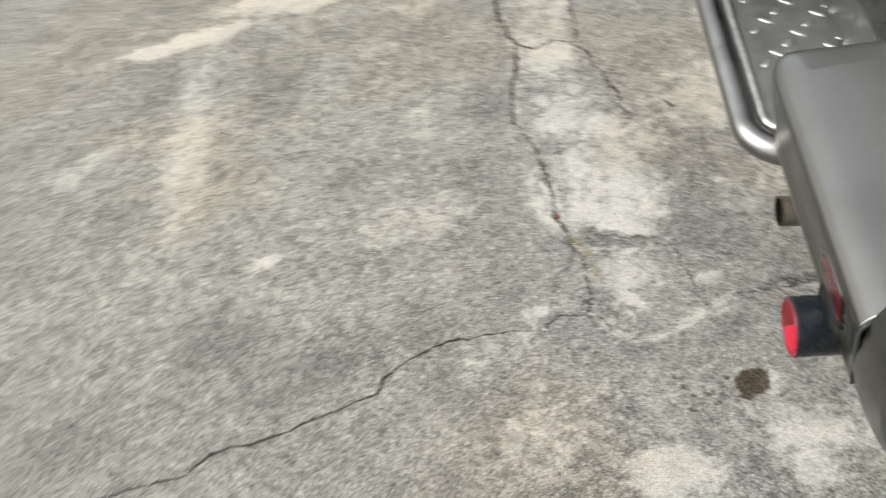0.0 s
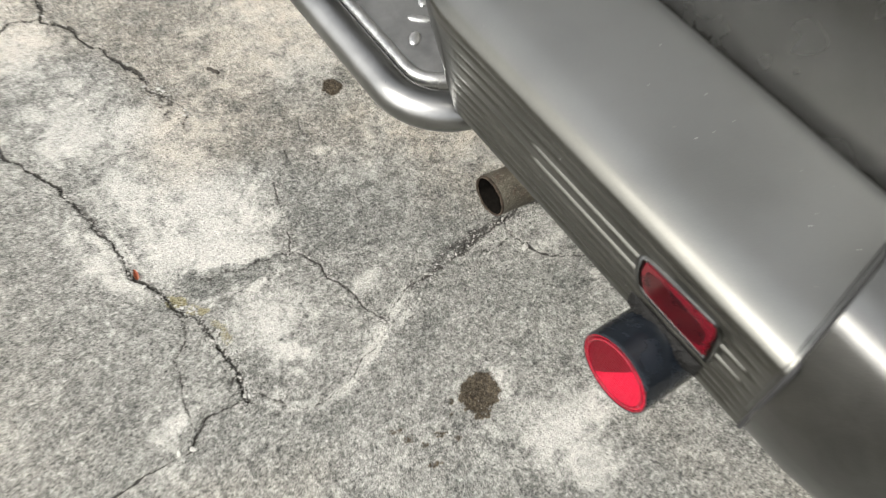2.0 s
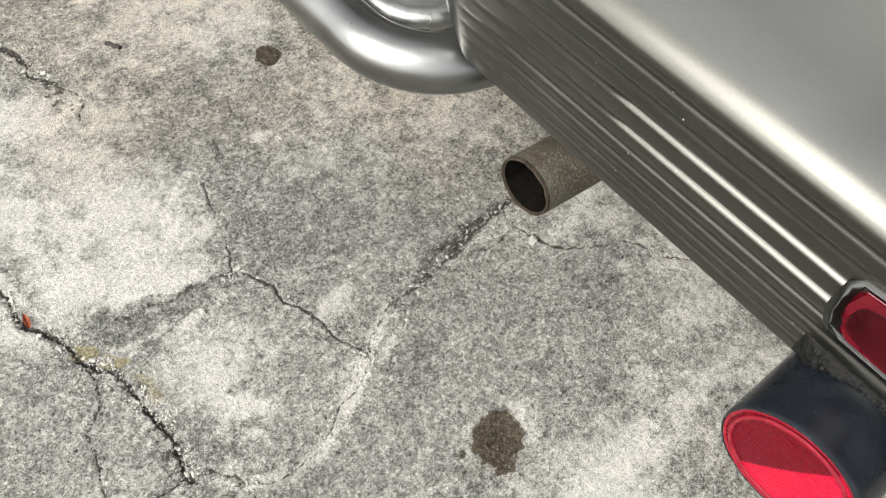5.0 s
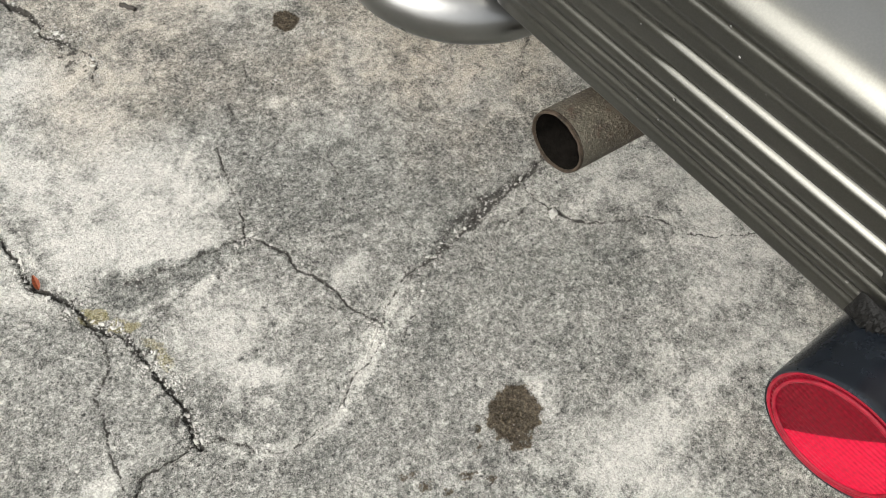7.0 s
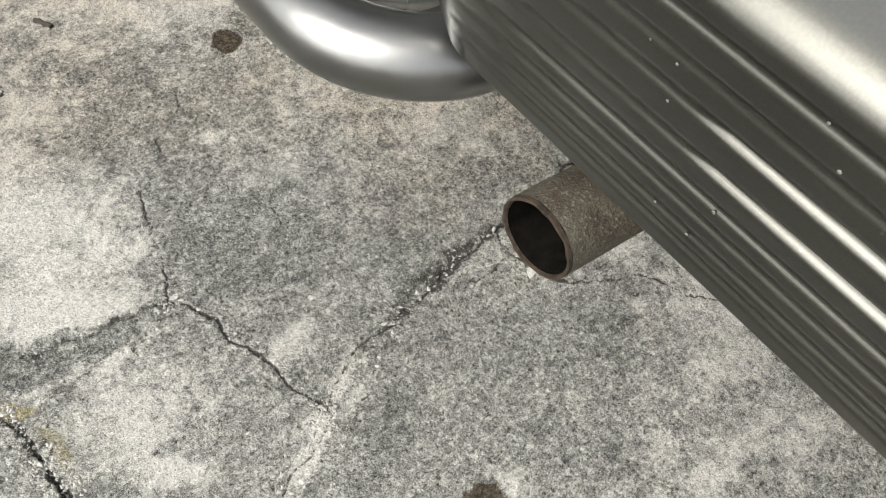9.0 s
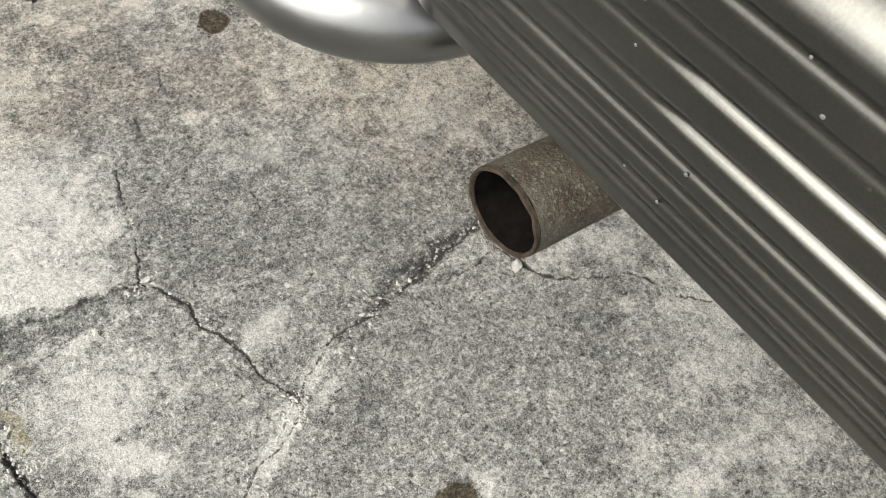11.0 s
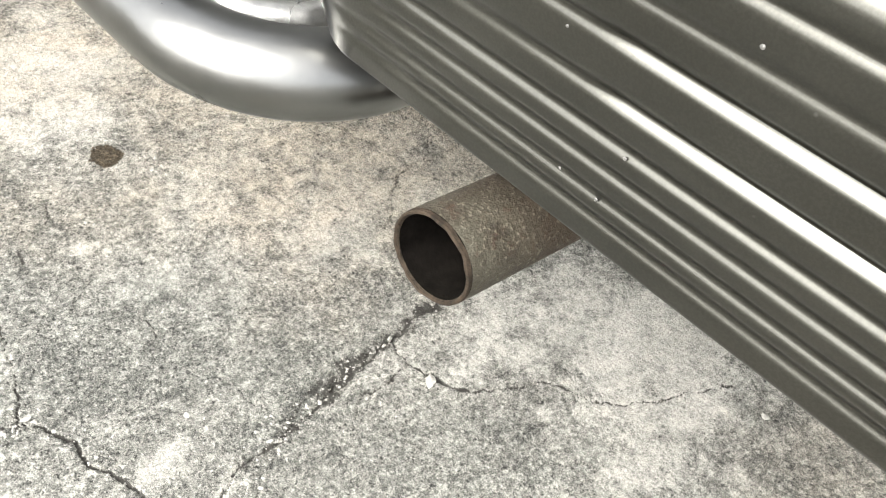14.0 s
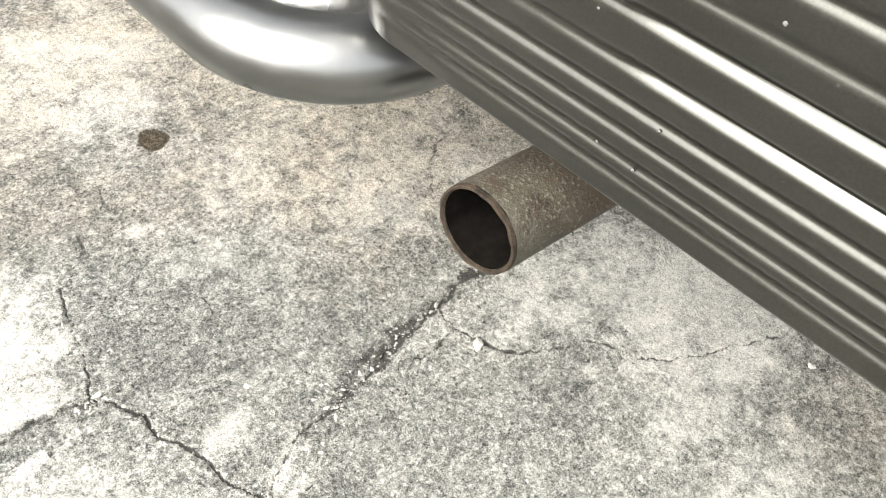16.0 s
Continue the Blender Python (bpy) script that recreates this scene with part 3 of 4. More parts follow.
DARK_NEAR = ((0.08, 0.58, 0.12, 0.10, 0, 0.66), (0.18, 0.48, 0.09, 0.05, -10, 0.62), (0.225, 0.280, 0.09, 0.06, -30, 0.70), (0.190, 0.205, 0.07, 0.04, -20, 0.6),
             (0.045, 0.320, 0.06, 0.035, 20, 0.6), (0.164, 0.440, 0.09, 0.020, 8, 0.8), (-0.30, 0.53, 0.045, 0.09, 10, 0.30), (-0.39, 0.49, 0.07, 0.09, 0, 0.25),
             (-0.152, 0.275, 0.08, 0.020, 10, 0.55), (-0.04, 0.81, 0.04, 0.09, 25, 0.6), (0.03, 0.70, 0.05, 0.07, 10, 0.5),
             (-0.085, 1.02, 0.04, 0.05, 0, 0.6), (0.03, 0.10, 0.10, 0.03, 20, 0.55), (0.307, 0.273, 0.035, 0.022, -50, 0.85), (0.294, 0.224, 0.030, 0.02, -50, 0.8),
             (0.356, 0.197, 0.025, 0.02, 0, 0.7), (0.42, 0.294, 0.03, 0.02, 0, 0.6), (0.481, 0.308, 0.03, 0.012, 20, 0.6), (0.545, 0.125, 0.045, 0.014, 62, 0.75))
DARK_YARD = ((-0.47, 1.09, 0.06, 0.14, 5, 0.75), (-0.52, 0.86, 0.08, 0.10, 0, 0.5), (-0.55, 0.36, 0.16, 0.04, 12, 0.65), (-0.87, 0.27, 0.24, 0.06, 20, 0.75),
             (-1.08, 0.38, 0.12, 0.12, 0, 0.70), (-1.12, 1.31, 0.11, 0.22, 0, 0.75), (-1.51, 1.35, 0.07, 0.15, 0, 0.7), (-0.82, 0.88, 0.10, 0.06, 20, 0.6),
             (-1.40, 0.12, 0.2, 0.08, 10, 0.5), (-1.50, 0.80, 0.07, 0.14, 0, 0.55), (-0.90, 1.55, 0.14, 0.08, 0, 0.55))
for cx, cy, rx, ry, turn, amount in DARK_NEAR + DARK_YARD:
    DARK = np.maximum(DARK, amount * blob(cx, cy, rx, ry, turn, 0.65))
band = inside(GRIME_BAND, 0.06)
band = smooth(-0.008, 0.010, band + 0.020 * FRET + 0.012 * FINE)
DARK = np.maximum(DARK, 1.0 * band)
PALE *= 1 - 0.9 * band
DIRT = np.maximum(DIRT, 0.42 * band * np.clip(0.6 + FINE, 0, 1))
for cx, cy, rx, ry, turn, amount in ((0.232, 0.440, 0.028, 0.010, -2, 0.70), (0.182, 0.434, 0.018, 0.010, 8, 0.62), (0.150, 0.428, 0.015, 0.008, 10, 0.52), (0.006, 0.376, 0.012, 0.010, 0, 0.6)):
    DIRT = np.maximum(DIRT, amount * blob(cx, cy, rx, ry, turn, 0.7))
STAIN = np.zeros_like(X)
for cx, cy, rx, ry, turn, amount in (
        (0.062, 0.190, 0.030, 0.029, 20, 0.95), (0.078, 0.196, 0.018, 0.02, 0, 0.7), (0.046, 0.160, 0.014, 0.008, 0, 0.7), (0.188, 0.869, 0.019, 0.017, -20, 1.0),
        (-0.025, 0.166, 0.014, 0.006, -30, 0.55), (-0.05, 0.17, 0.007, 0.005, 0, 0.5), (0.005, 0.185, 0.009, 0.005, 30, 0.5),
        (0.02, 0.205, 0.005, 0.004, 0, 0.7), (-0.06, 0.135, 0.010, 0.005, -35, 0.60), (-0.077, 0.206, 0.012, 0.005, -35, 0.5), (-0.071, 0.189, 0.010, 0.005, -30, 0.5), (-0.008, 0.15, 0.006, 0.005, 0, 0.6)):
    STAIN = np.maximum(STAIN, amount * blob(cx, cy, rx, ry, turn, 0.42))
MOSS = np.maximum(blob(-0.262, 0.588, 0.016, 0.010, -40), 0.9 * blob(-0.238, 0.553, 0.016, 0.010, -40))
MOSS = np.maximum(MOSS, 0.7 * blob(-0.222, 0.50, 0.009, 0.030, 10))
TAN = np.clip(0.75 * smooth(0.12, 0.40, X + 0.1 * FRET) * smooth(0.42, 0.66, Y + 0.1 * FRET) * smooth(1.6, 0.9, X) * smooth(2.0, 1.2, Y) + 0.55 * smooth(0.0, 0.5, fractal(X, Y, 2.2, 3, 131)) + 0.22 * smooth(-0.3, -0.6, X), 0, 1)


def build_ground():
    ny, nx = X.shape
    co = np.stack([X, Y, Z], -1).reshape(-1, 3).astype(np.float32)
    q = np.arange(ny * nx).reshape(ny, nx)
    quads = np.stack([q[:-1, :-1], q[:-1, 1:], q[1:, 1:], q[1:, :-1]], -1).reshape(-1, 4)
    me = bpy.data.meshes.new("ground")
    me.vertices.add(len(co))
    me.vertices.foreach_set("co", co.ravel())
    me.loops.add(quads.size)
    me.loops.foreach_set("vertex_index", quads.ravel().astype(np.int32))
    me.polygons.add(len(quads))
    me.polygons.foreach_set("loop_start", np.arange(0, quads.size, 4, dtype=np.int32))
    me.polygons.foreach_set("use_smooth", np.ones(len(quads), bool))
    me.update(calc_edges=True)
    for name, values in (("pale", PALE), ("stain", STAIN), ("dirt", DIRT), ("moss", MOSS), ("tan", TAN), ("dark", DARK)):
        a = me.attributes.new(name, "FLOAT", "POINT")
        a.data.foreach_set("value", np.clip(values, 0, 1.2).ravel().astype(np.float32))
    me.materials.append(CONCRETE)
    return tagged(new("ground", me), "cracked grey concrete yard with pale worn patches and oil spots", "ground", kind="structure")


build_ground()


def ground_height(x, y):
    i, j = np.searchsorted(GX, x), np.searchsorted(GY, y)
    return float(Z[min(j, len(GY) - 1), min(i, len(GX) - 1)])


# ---- shapes for the van ----
def sweep(path, profile):
    """A strip along a plan path; a profile, one for all or one a point, gives (how far in from the path, height). Inward is to the right of the way."""
    profiles = profile if isinstance(profile[0], list) else [profile] * len(path)
    bm = bmesh.new()
    rings = []
    for k, (x, y) in enumerate(path):
        a, b = path[max(k - 1, 0)], path[min(k + 1, len(path) - 1)]
        tx, ty = b[0] - a[0], b[1] - a[1]
        n = math.hypot(tx, ty)
        nx, ny = ty / n, -tx / n
        rings.append([bm.verts.new((x + nx * d, y + ny * d, z)) for d, z in profiles[k]])
    for r, s in zip(rings, rings[1:]):
        for a, b, c, d in zip(r, r[1:], s[1:], s):
            bm.faces.new((a, b, c, d))
    return bm, rings


def tube(path, radius, segments=24, hollow=0.0, bm=None, cap=True):
    """A round tube along points in space."""
    bm = bm or bmesh.new()
    pts = [Vector(p) for p in path]
    rings = []
    side = None
    for k, p in enumerate(pts):
        t = (pts[min(k + 1, len(pts) - 1)] - pts[max(k - 1, 0)]).normalized()
        ref = Vector((0, 0, 1)) if abs(t.z) < 0.9 else Vector((0, 1, 0))
        u = t.cross(ref).normalized()
        if side is not None:
            u = (side - t * side.dot(t)).normalized()
        side = u
        v = t.cross(u)
        rings.append([bm.verts.new(p + (u * math.cos(a) + v * math.sin(a)) * radius)
                      for a in (2 * math.pi * i / segments for i in range(segments))])
    for r, s in zip(rings, rings[1:]):
        for i in range(segments):
            bm.faces.new((r[i], r[(i + 1) % segments], s[(i + 1) % segments], s[i]))
    if cap:
        bm.faces.new(rings[0][::-1])
        bm.faces.new(rings[-1])
    return bm


def arc(cx, cy, r, a0, a1, steps):
    return [(cx + r * math.cos(radians(a0 + (a1 - a0) * k / steps)), cy + r * math.sin(radians(a0 + (a1 - a0) * k / steps))) for k in range(steps + 1)]


def box(bm, x0, y0, z0, x1, y1, z1, bevel=0.0):
    v = bmesh.ops.create_cube(bm, size=1.0)["verts"]
    for p in v:
        p.co = Vector(((x0 + x1) / 2 + p.co.x * (x1 - x0), (y0 + y1) / 2 + p.co.y * (y1 - y0), (z0 + z1) / 2 + p.co.z * (z1 - z0)))
    if bevel:
        edges = list({e for p in v for e in p.link_edges})
        bmesh.ops.bevel(bm, geom=edges, offset=bevel, segments=2, affect="EDGES")
    return bm


# ---- the van ----
van = group("van", "silver-grey van parked on concrete, with a ribbed rear bumper", "van", (1.2115, 0.583, -0.008))
van_at = Matrix.Translation((-1.2, -0.58, 0))


def on_van(ob):
    """Parts are modelled in world places; the van's base lies elsewhere."""
    ob.data.transform(van_at)
    return ob


RIBS = (0.539, 0.549, 0.561, 0.573, 0.5885, 0.6085, 0.6245, 0.6405)
FACE = ((0.0525, 0.5265), (0.0497, 0.548), (0.0475, 0.572), (0.043, 0.605), (0.038, 0.640), (0.0375, 0.652))


def face_x(z):
    return float(np.interp(z, [p[1] for p in FACE], [p[0] for p in FACE]))


GROOVE = (0.95, 0.95, 0.98, 1.15, 1.95, 1.95, 0.80, 0.95)


def bumper_profile(ribbed, strong):
    """ribbed: how far the grooves are cut; strong: whether the two middle ones run at full depth."""
    out = [(0.028, 0.529), (0.0175, 0.5265), (0.0155, 0.5272)]
    for z in np.arange(0.5285, 0.6490, 0.00075):
        d = face_x(z) - 0.0375
        for r, g in zip(RIBS, GROOVE):
            wide = 0.0024 if g < 1.5 else 0.0027
            cut = g if g < 1.5 else 0.85 + (g - 0.85) * strong
            d += ribbed * cut * 0.00175 * math.exp(-((z - r - 0.0012) / wide) ** 2)
        out.append((d, float(z)))
    # shoulder: a quick turn, a broad slope that catches the sky, then a slow roll into the top
    d, z = 0.0, 0.6480
    for lean in [4, 11, 18, 25, 31] + [34 + 1.8 * k for k in range(12)] + [57 + 1.75 * k for k in range(15)]:
        step = 0.0013 if lean < 33 else 0.0009 if lean < 56 else 0.0022
        d, z = d + step * math.sin(radians(lean)), z + step * math.cos(radians(lean))
        out.append((d, z))
    d0, z0 = out[-1]
    return [(q, h) if h < 0.649 else (q * 0.045 / d0, 0.648 + (h - 0.648) * 0.0265 / (z0 - 0.648)) for q, h in out]


def slant(bm, y0, y1):
    """The joint between bumper and corner runs aslant over the top."""
    for v in bm.verts:
        v.co.y += (0.215 * (v.co.x - 0.042) - 0.004) * float(smooth(y0, y1, v.co.y))


def build_bumper(mirror=False):
    end = 0.346
    ys = [-0.113, -0.104, -0.098, -0.092, -0.06, 0.0, 0.06, 0.12, 0.168, 0.182, 0.23, 0.262, 0.276, 0.288, end - 0.047]
    path = [(0.0375, y) for y in ys] + arc(0.0845, end - 0.047, 0.047, 180, 90, 9)[1:] + [(0.12, end), (0.2035, end)]
    depth = [0.0, 0.0, 0.35, 0.9] + [1.0] * 7 + [0.9, 0.6, 0.4, 0.2] + [0.0] * 11
    bm, rings = sweep(path, [bumper_profile(d, 1.0 if k < 9 else 0.0) for k, d in enumerate(depth)])
    # the free end bulges a little and draws in towards its foot
    for r in rings:
        for v in r:
            if v.co.y > 0.30:
                v.co.y += float(np.interp(v.co.z, (0.525, 0.55, 0.575, 0.605, 0.635, 0.655, 0.676), (0.000, 0.014, 0.025, 0.034, 0.039, 0.036, 0.024))) * smooth(0.28, 0.34, v.co.y)
    inner = [r[-1].co.copy() for r in rings]
    rows = [[r[-1] for r in rings]]
    # the top is crowned and rolls down along its rear edge
    for t in (0.06, 0.13, 0.2, 0.28, 0.36, 0.45, 0.55, 0.65, 0.75, 0.83, 0.88, 0.92, 0.95, 0.975, 1.0):
        lift = 0.0090 * (1 - (1 - t) ** 2) - 0.0045 * max(0.0, (t - 0.83) / 0.17) ** 2
        rows.append([bm.verts.new((p.x + (0.2035 - p.x) * t, p.y, p.z + lift)) for p in inner])
    for a, b in zip(rows, rows[1:]):
        for k in range(len(a) - 1):
            bm.faces.new((a[k], a[k + 1], b[k + 1], b[k]))
    bmesh.ops.remove_doubles(bm, verts=bm.verts, dist=0.00005)
    rings[0] = [v for v in rings[0] if v.is_valid]
    bm.faces.new(rings[0] + [bm.verts.new((0.15, -0.113, 0.675)), bm.verts.new((0.15, -0.113, 0.54))])
    slant(bm, -0.09, -0.112)
    if mirror:
        for v in bm.verts:
            v.co.y = 2 * 0.58 - v.co.y
    return bm


bumper = on_van(part("rear_bumper", build_bumper(), PAINT, van, "silver-grey ribbed steel bumper half, dusty, with sky light painted on top"))
on_van(part("rear_bumper", build_bumper(True), PAINT, van, "silver-grey ribbed steel bumper half, dusty, with sky light painted on top"))


for nx, ny, nz, size in ((0.0475, 0.161, 0.572, 0.0016), (0.0497, 0.166, 0.549, 0.0015), (0.0495, 0.183, 0.551, 0.0013), (0.0430, 0.193, 0.604, 0.0012), (0.0390, 0.135, 0.631, 0.0016), (0.0378, 0.145, 0.643, 0.0012), (0.0403, 0.194, 0.622, 0.0012), (0.0403, 0.206, 0.623, 0.0010)):
    bm = bmesh.new()
    bmesh.ops.create_icosphere(bm, subdivisions=2, radius=size * 0.6)
    for v in bm.verts:
        v.co = Vector((nx + v.co.x * 0.4, ny + v.co.y * 0.85, nz + v.co.z * 0.85))
    part("paint_nib", bm, NIB, bumper, "pale chip in the paint").data.transform(van_at)


def cap_profile():
    out = [(0.058, 0.524), (0.041, 0.519), (0.035, 0.522), (0.028, 0.540), (0.023, 0.565), (0.0205, 0.60), (0.0205, 0.635), (0.0225, 0.665), (0.0260, 0.690)]
    for a in range(9, 91, 9):
        out.append((0.0260 + 0.042 * (1 - math.cos(radians(a))), 0.690 + 0.022 * math.sin(radians(a))))
    return out + [(0.085, 0.7140), (0.11, 0.715)]


def build_cap(mirror=False):
    path = [(0.60, -0.302), (0.40, -0.302), (0.25, -0.302), (0.18, -0.301)] + arc(0.14, -0.196, 0.104, -88, -180, 14) + [(0.036, -0.16), (0.036, -0.1150)]
    # the side runs the other way so that inward stays to the right
    bm, rings = sweep(path, cap_profile())
    last = [r[-1] for r in rings]
    c0 = bm.verts.new((0.6, -0.1150, 0.715))
    c1 = bm.verts.new((0.205, -0.1150, 0.715))
    bm.faces.new(last + [c1, c0])
    bm.faces.new(rings[-1] + [bm.verts.new((0.205, -0.1150, 0.715)), bm.verts.new((0.205, -0.1150, 0.54))])
    # below its shoulder the front lies flush with the bumper
    for v in bm.verts:
        v.co.x -= 0.012 * float(smooth(-0.24, -0.16, v.co.y) * smooth(0.13, 0.07, v.co.x) * smooth(0.700, 0.655, v.co.z))
    slant(bm, -0.150, -0.118)
    if mirror:
        for v in bm.verts:
            v.co.y = 2 * 0.58 - v.co.y
    return bm


cap = on_van(part("bumper_corner", build_cap(), CAP_PAINT, van, "smooth rounded silver-grey bumper corner"))
on_van(part("bumper_corner", build_cap(True), CAP_PAINT, van, "smooth rounded silver-grey bumper corner"))
# black tube put in for the gap's shade along the bumper's section, with a dented metal lip beside it
seam = [(0.0375 + d, z) for d, z in bumper_profile(0.0, 0.0)[3::3]]
seam += [(seam[-1][0] + (0.2035 - seam[-1][0]) * t, seam[-1][1] + 0.0090 * (1 - (1 - t) ** 2)) for t in (0.1, 0.25, 0.45, 0.7, 0.9)]
bm = tube([(x + 0.0018, -0.1145 + 0.215 * (x - 0.042) - 0.004, z - 0.0016) for x, z in seam], 0.0026, 8)
on_van(part("seam_shade", bm, RUBBER, van, "thin black tube in place of the shaded gap between bumper and corner"))
bm = tube([(x + 0.0012, -0.1100 + 0.215 * (x - 0.042) - 0.004, z - 0.0012 + 0.0009 * noise.noise(Vector((x * 60, 0, z * 60)))) for x, z in seam[16:]], 0.0022, 8)
on_van(part("seam_lip", bm, CAP_PAINT, van, "dented silver-grey lip along the joint"))

# body shell: rear panel, quarter corner, dark joint between them
def build_rear_panel():
    prof = [(0.2062, 0.640), (0.2074, 0.690), (0.2086, 0.74), (0.2097, 0.79), (0.2107, 0.83), (0.2122, 0.88), (0.2155, 0.95), (0.2225, 1.05), (0.235, 1.15)]
    bm = bmesh.new()
    rows = []
    for y in np.linspace(-0.081, 1.241, 28):
        rows.append([bm.verts.new((x, y, z)) for x, z in prof])
    for r, s in zip(rows, rows[1:]):
        for a, b, c, d in zip(r, r[1:], s[1:], s):
            bm.faces.new((a, b, c, d))
    bmesh.ops.solidify(bm, geom=bm.faces[:], thickness=-0.012)
    return bm


on_van(part("tailgate", build_rear_panel(), BODY, van, "smooth silver-grey tailgate skin"))


def build_shell():
    bm = bmesh.new()
    ring = [(0.218, -0.098), (0.224, -0.114), (0.238, -0.155), (0.268, -0.210), (0.32, -0.252), (0.40, -0.268), (3.60, -0.268), (3.75, -0.15), (3.80, 0.58)]
    ring = ring + [(x, 1.16 - y) for x, y in ring[-2::-1]]
    levels = [(0.52, 0.0), (0.55, -0.006), (0.70, -0.004), (1.10, 0.0), (1.45, 0.05), (1.72, 0.12), (1.78, 0.20)]
    rows = []
    for z, inset in levels:
        rows.append([bm.verts.new((x + (inset if x < 2 else -inset), y + (inset if y < 0.58 else -inset), z)) for x, y in ring])
    n = len(ring)
    for r, s in zip(rows, rows[1:]):
        for i in range(n):
            bm.faces.new((r[i], r[(i + 1) % n], s[(i + 1) % n], s[i]))
    bm.faces.new(rows[0][::-1])
    bm.faces.new(rows[-1])
    return bm


on_van(part("body_shell", build_shell(), BODY, van, "silver-grey van body"))
bm = bmesh.new()
tube([(0.212, -0.090, 0.66), (0.216, -0.0895, 0.75), (0.220, -0.0890, 0.82), (0.220, -0.089, 0.90), (0.238, -0.089, 1.12)], 0.0075, 10, bm=bm)
on_van(part("door_seal", bm, RUBBER, van, "black rubber seal beside the tailgate"))
bm = bmesh.new()
box(bm, 0.245, 0.00, 1.18, 0.262, 1.16, 1.55, 0.01)
on_van(part("rear_window", bm, GLASS_DARK, van, "dark rear window"))


# wheels
def build_wheel(x, y):
    bm = bmesh.new()
    ring = [(0.20, 0.085), (0.27, 0.095), (0.315, 0.088), (0.325, 0.06), (0.325, -0.06), (0.315, -0.088), (0.27, -0.095), (0.20, -0.085)]
    rows = []
    for k in range(40):
        a = 2 * math.pi * k / 40
        rows.append([bm.verts.new((x + r * math.cos(a), y + w, 0.3345 + r * math.sin(a))) for r, w in ring])
    for k in range(40):
        r, s = rows[k], rows[(k + 1) % 40]
        for i in range(len(ring)):
            j = (i + 1) % len(ring)
            bm.faces.new((r[i], r[j], s[j], s[i]))
    tyre = on_van(part("tyre", bm, RUBBER, van, "black rubber tyre"))
    bm = bmesh.new()
    tube([(x, y - 0.07, 0.3345), (x, y - 0.05, 0.3345), (x, y + 0.05, 0.3345), (x, y + 0.07, 0.3345)], 0.198, 32, bm=bm)
    on_van(part("rim", bm, STEEL, van))


for wx in (0.95, 3.05):
    for wy in (-0.13, 1.29):
        build_wheel(wx, wy)


# exhaust pipe, open at its end
def build_exhaust():
    """A thin steel tube, cut a little aslant at its open end."""
    a, d = Vector((0.0490, 0.2304, 0.4622)), Vector((1, -0.08, -0.03)).normalized()
    r, ri = 0.0236, 0.0211
    prof = [(0.10, ri * 0.98), (0.03, ri), (0.002, ri), (0.0004, ri + 0.0006), (0.0, (r + ri) / 2), (0.0006, r - 0.0003), (0.003, r),
            (0.012, r + 0.0001), (0.05, r), (0.12, r), (0.30, r), (0.60, r)]
    u = d.cross(Vector((0, 0, 1))).normalized()
    v = d.cross(u)
    outer, inner, rim = bmesh.new(), bmesh.new(), bmesh.new()
    for bm, rows in ((outer, prof[6:]), (rim, prof[2:7]), (inner, prof[:3])):
        rings = []
        for s, q in rows:
            ring = []
            for t in (2 * math.pi * i / 56 for i in range(56)):
                off = (u * math.cos(t) + v * math.sin(t)) * q * (1 + 0.012 * math.sin(2 * t + 0.6))
                lean = (off.z * 0.03 - off.y * 0.10) * max(0.0, 1 - s / 0.03)
                ring.append(bm.verts.new(a + d * (s + lean) + off))
            rings.append(ring)
        for p, q in zip(rings, rings[1:]):
            for i in range(56):
                bm.faces.new((p[i], p[(i + 1) % 56], q[(i + 1) % 56], q[i]))
        if bm is inner:
            bm.faces.new(rings[0])
    return outer, rim, inner


outer, rim, inner = build_exhaust()
pipe = on_van(part("exhaust_pipe", outer, RUST, van, "rusty brown exhaust tailpipe with a chipped rim"))
for v in rim.verts:
    v.co.x += 0.0010 * noise.noise(v.co * 160)
part("pipe_rim", rim, RUST_RIM, pipe, "dark red-brown corroded rim").data.transform(van_at)
soot = part("pipe_bore", inner, SOOT, pipe, "black sooty bore")
soot.data.transform(van_at)


# round reflector pot under the bumper
POT = Vector((0.006, -0.0165, 0.508))


def disc(bm, x, r, segments=40, bulge=0.002):
    rows = 8
    centre = []
    for k in range(rows + 1):
        q = r * k / rows
        centre.append([bm.verts.new((x - bulge * (1 - (q / r) ** 2), POT.y + q * math.cos(t), POT.z + q * math.sin(t)))
                       for t in (2 * math.pi * i / segments for i in range(segments))] if k else [bm.verts.new((x - bulge, POT.y, POT.z))])
    for i in range(segments):
        bm.faces.new((centre[0][0], centre[1][i], centre[1][(i + 1) % segments]))
    for a, b in zip(centre[1:], centre[2:]):
        for i in range(segments):
            bm.faces.new((a[i], b[i], b[(i + 1) % segments], a[(i + 1) % segments]))
    return bm


bm = bmesh.new()
prof = [(0.0012, 0.0394), (-0.0010, 0.0402), (-0.0010, 0.0411), (0.0006, 0.0418), (0.004, 0.0418), (0.040, 0.0415), (0.076, 0.0410), (0.080, 0.0395), (0.082, 0.034)]
rings = [[bm.verts.new((POT.x + s, POT.y + q * math.cos(t), POT.z + q * math.sin(t))) for t in (2 * math.pi * i / 48 for i in range(48))] for s, q in prof]
for p, q in zip(rings, rings[1:]):
    for i in range(48):
        bm.faces.new((p[i], p[(i + 1) % 48], q[(i + 1) % 48], q[i]))
bm.faces.new(rings[-1])
pot = on_van(part("round_reflector", bm, BLACK, van, "black plastic pot with a round red reflector face"))
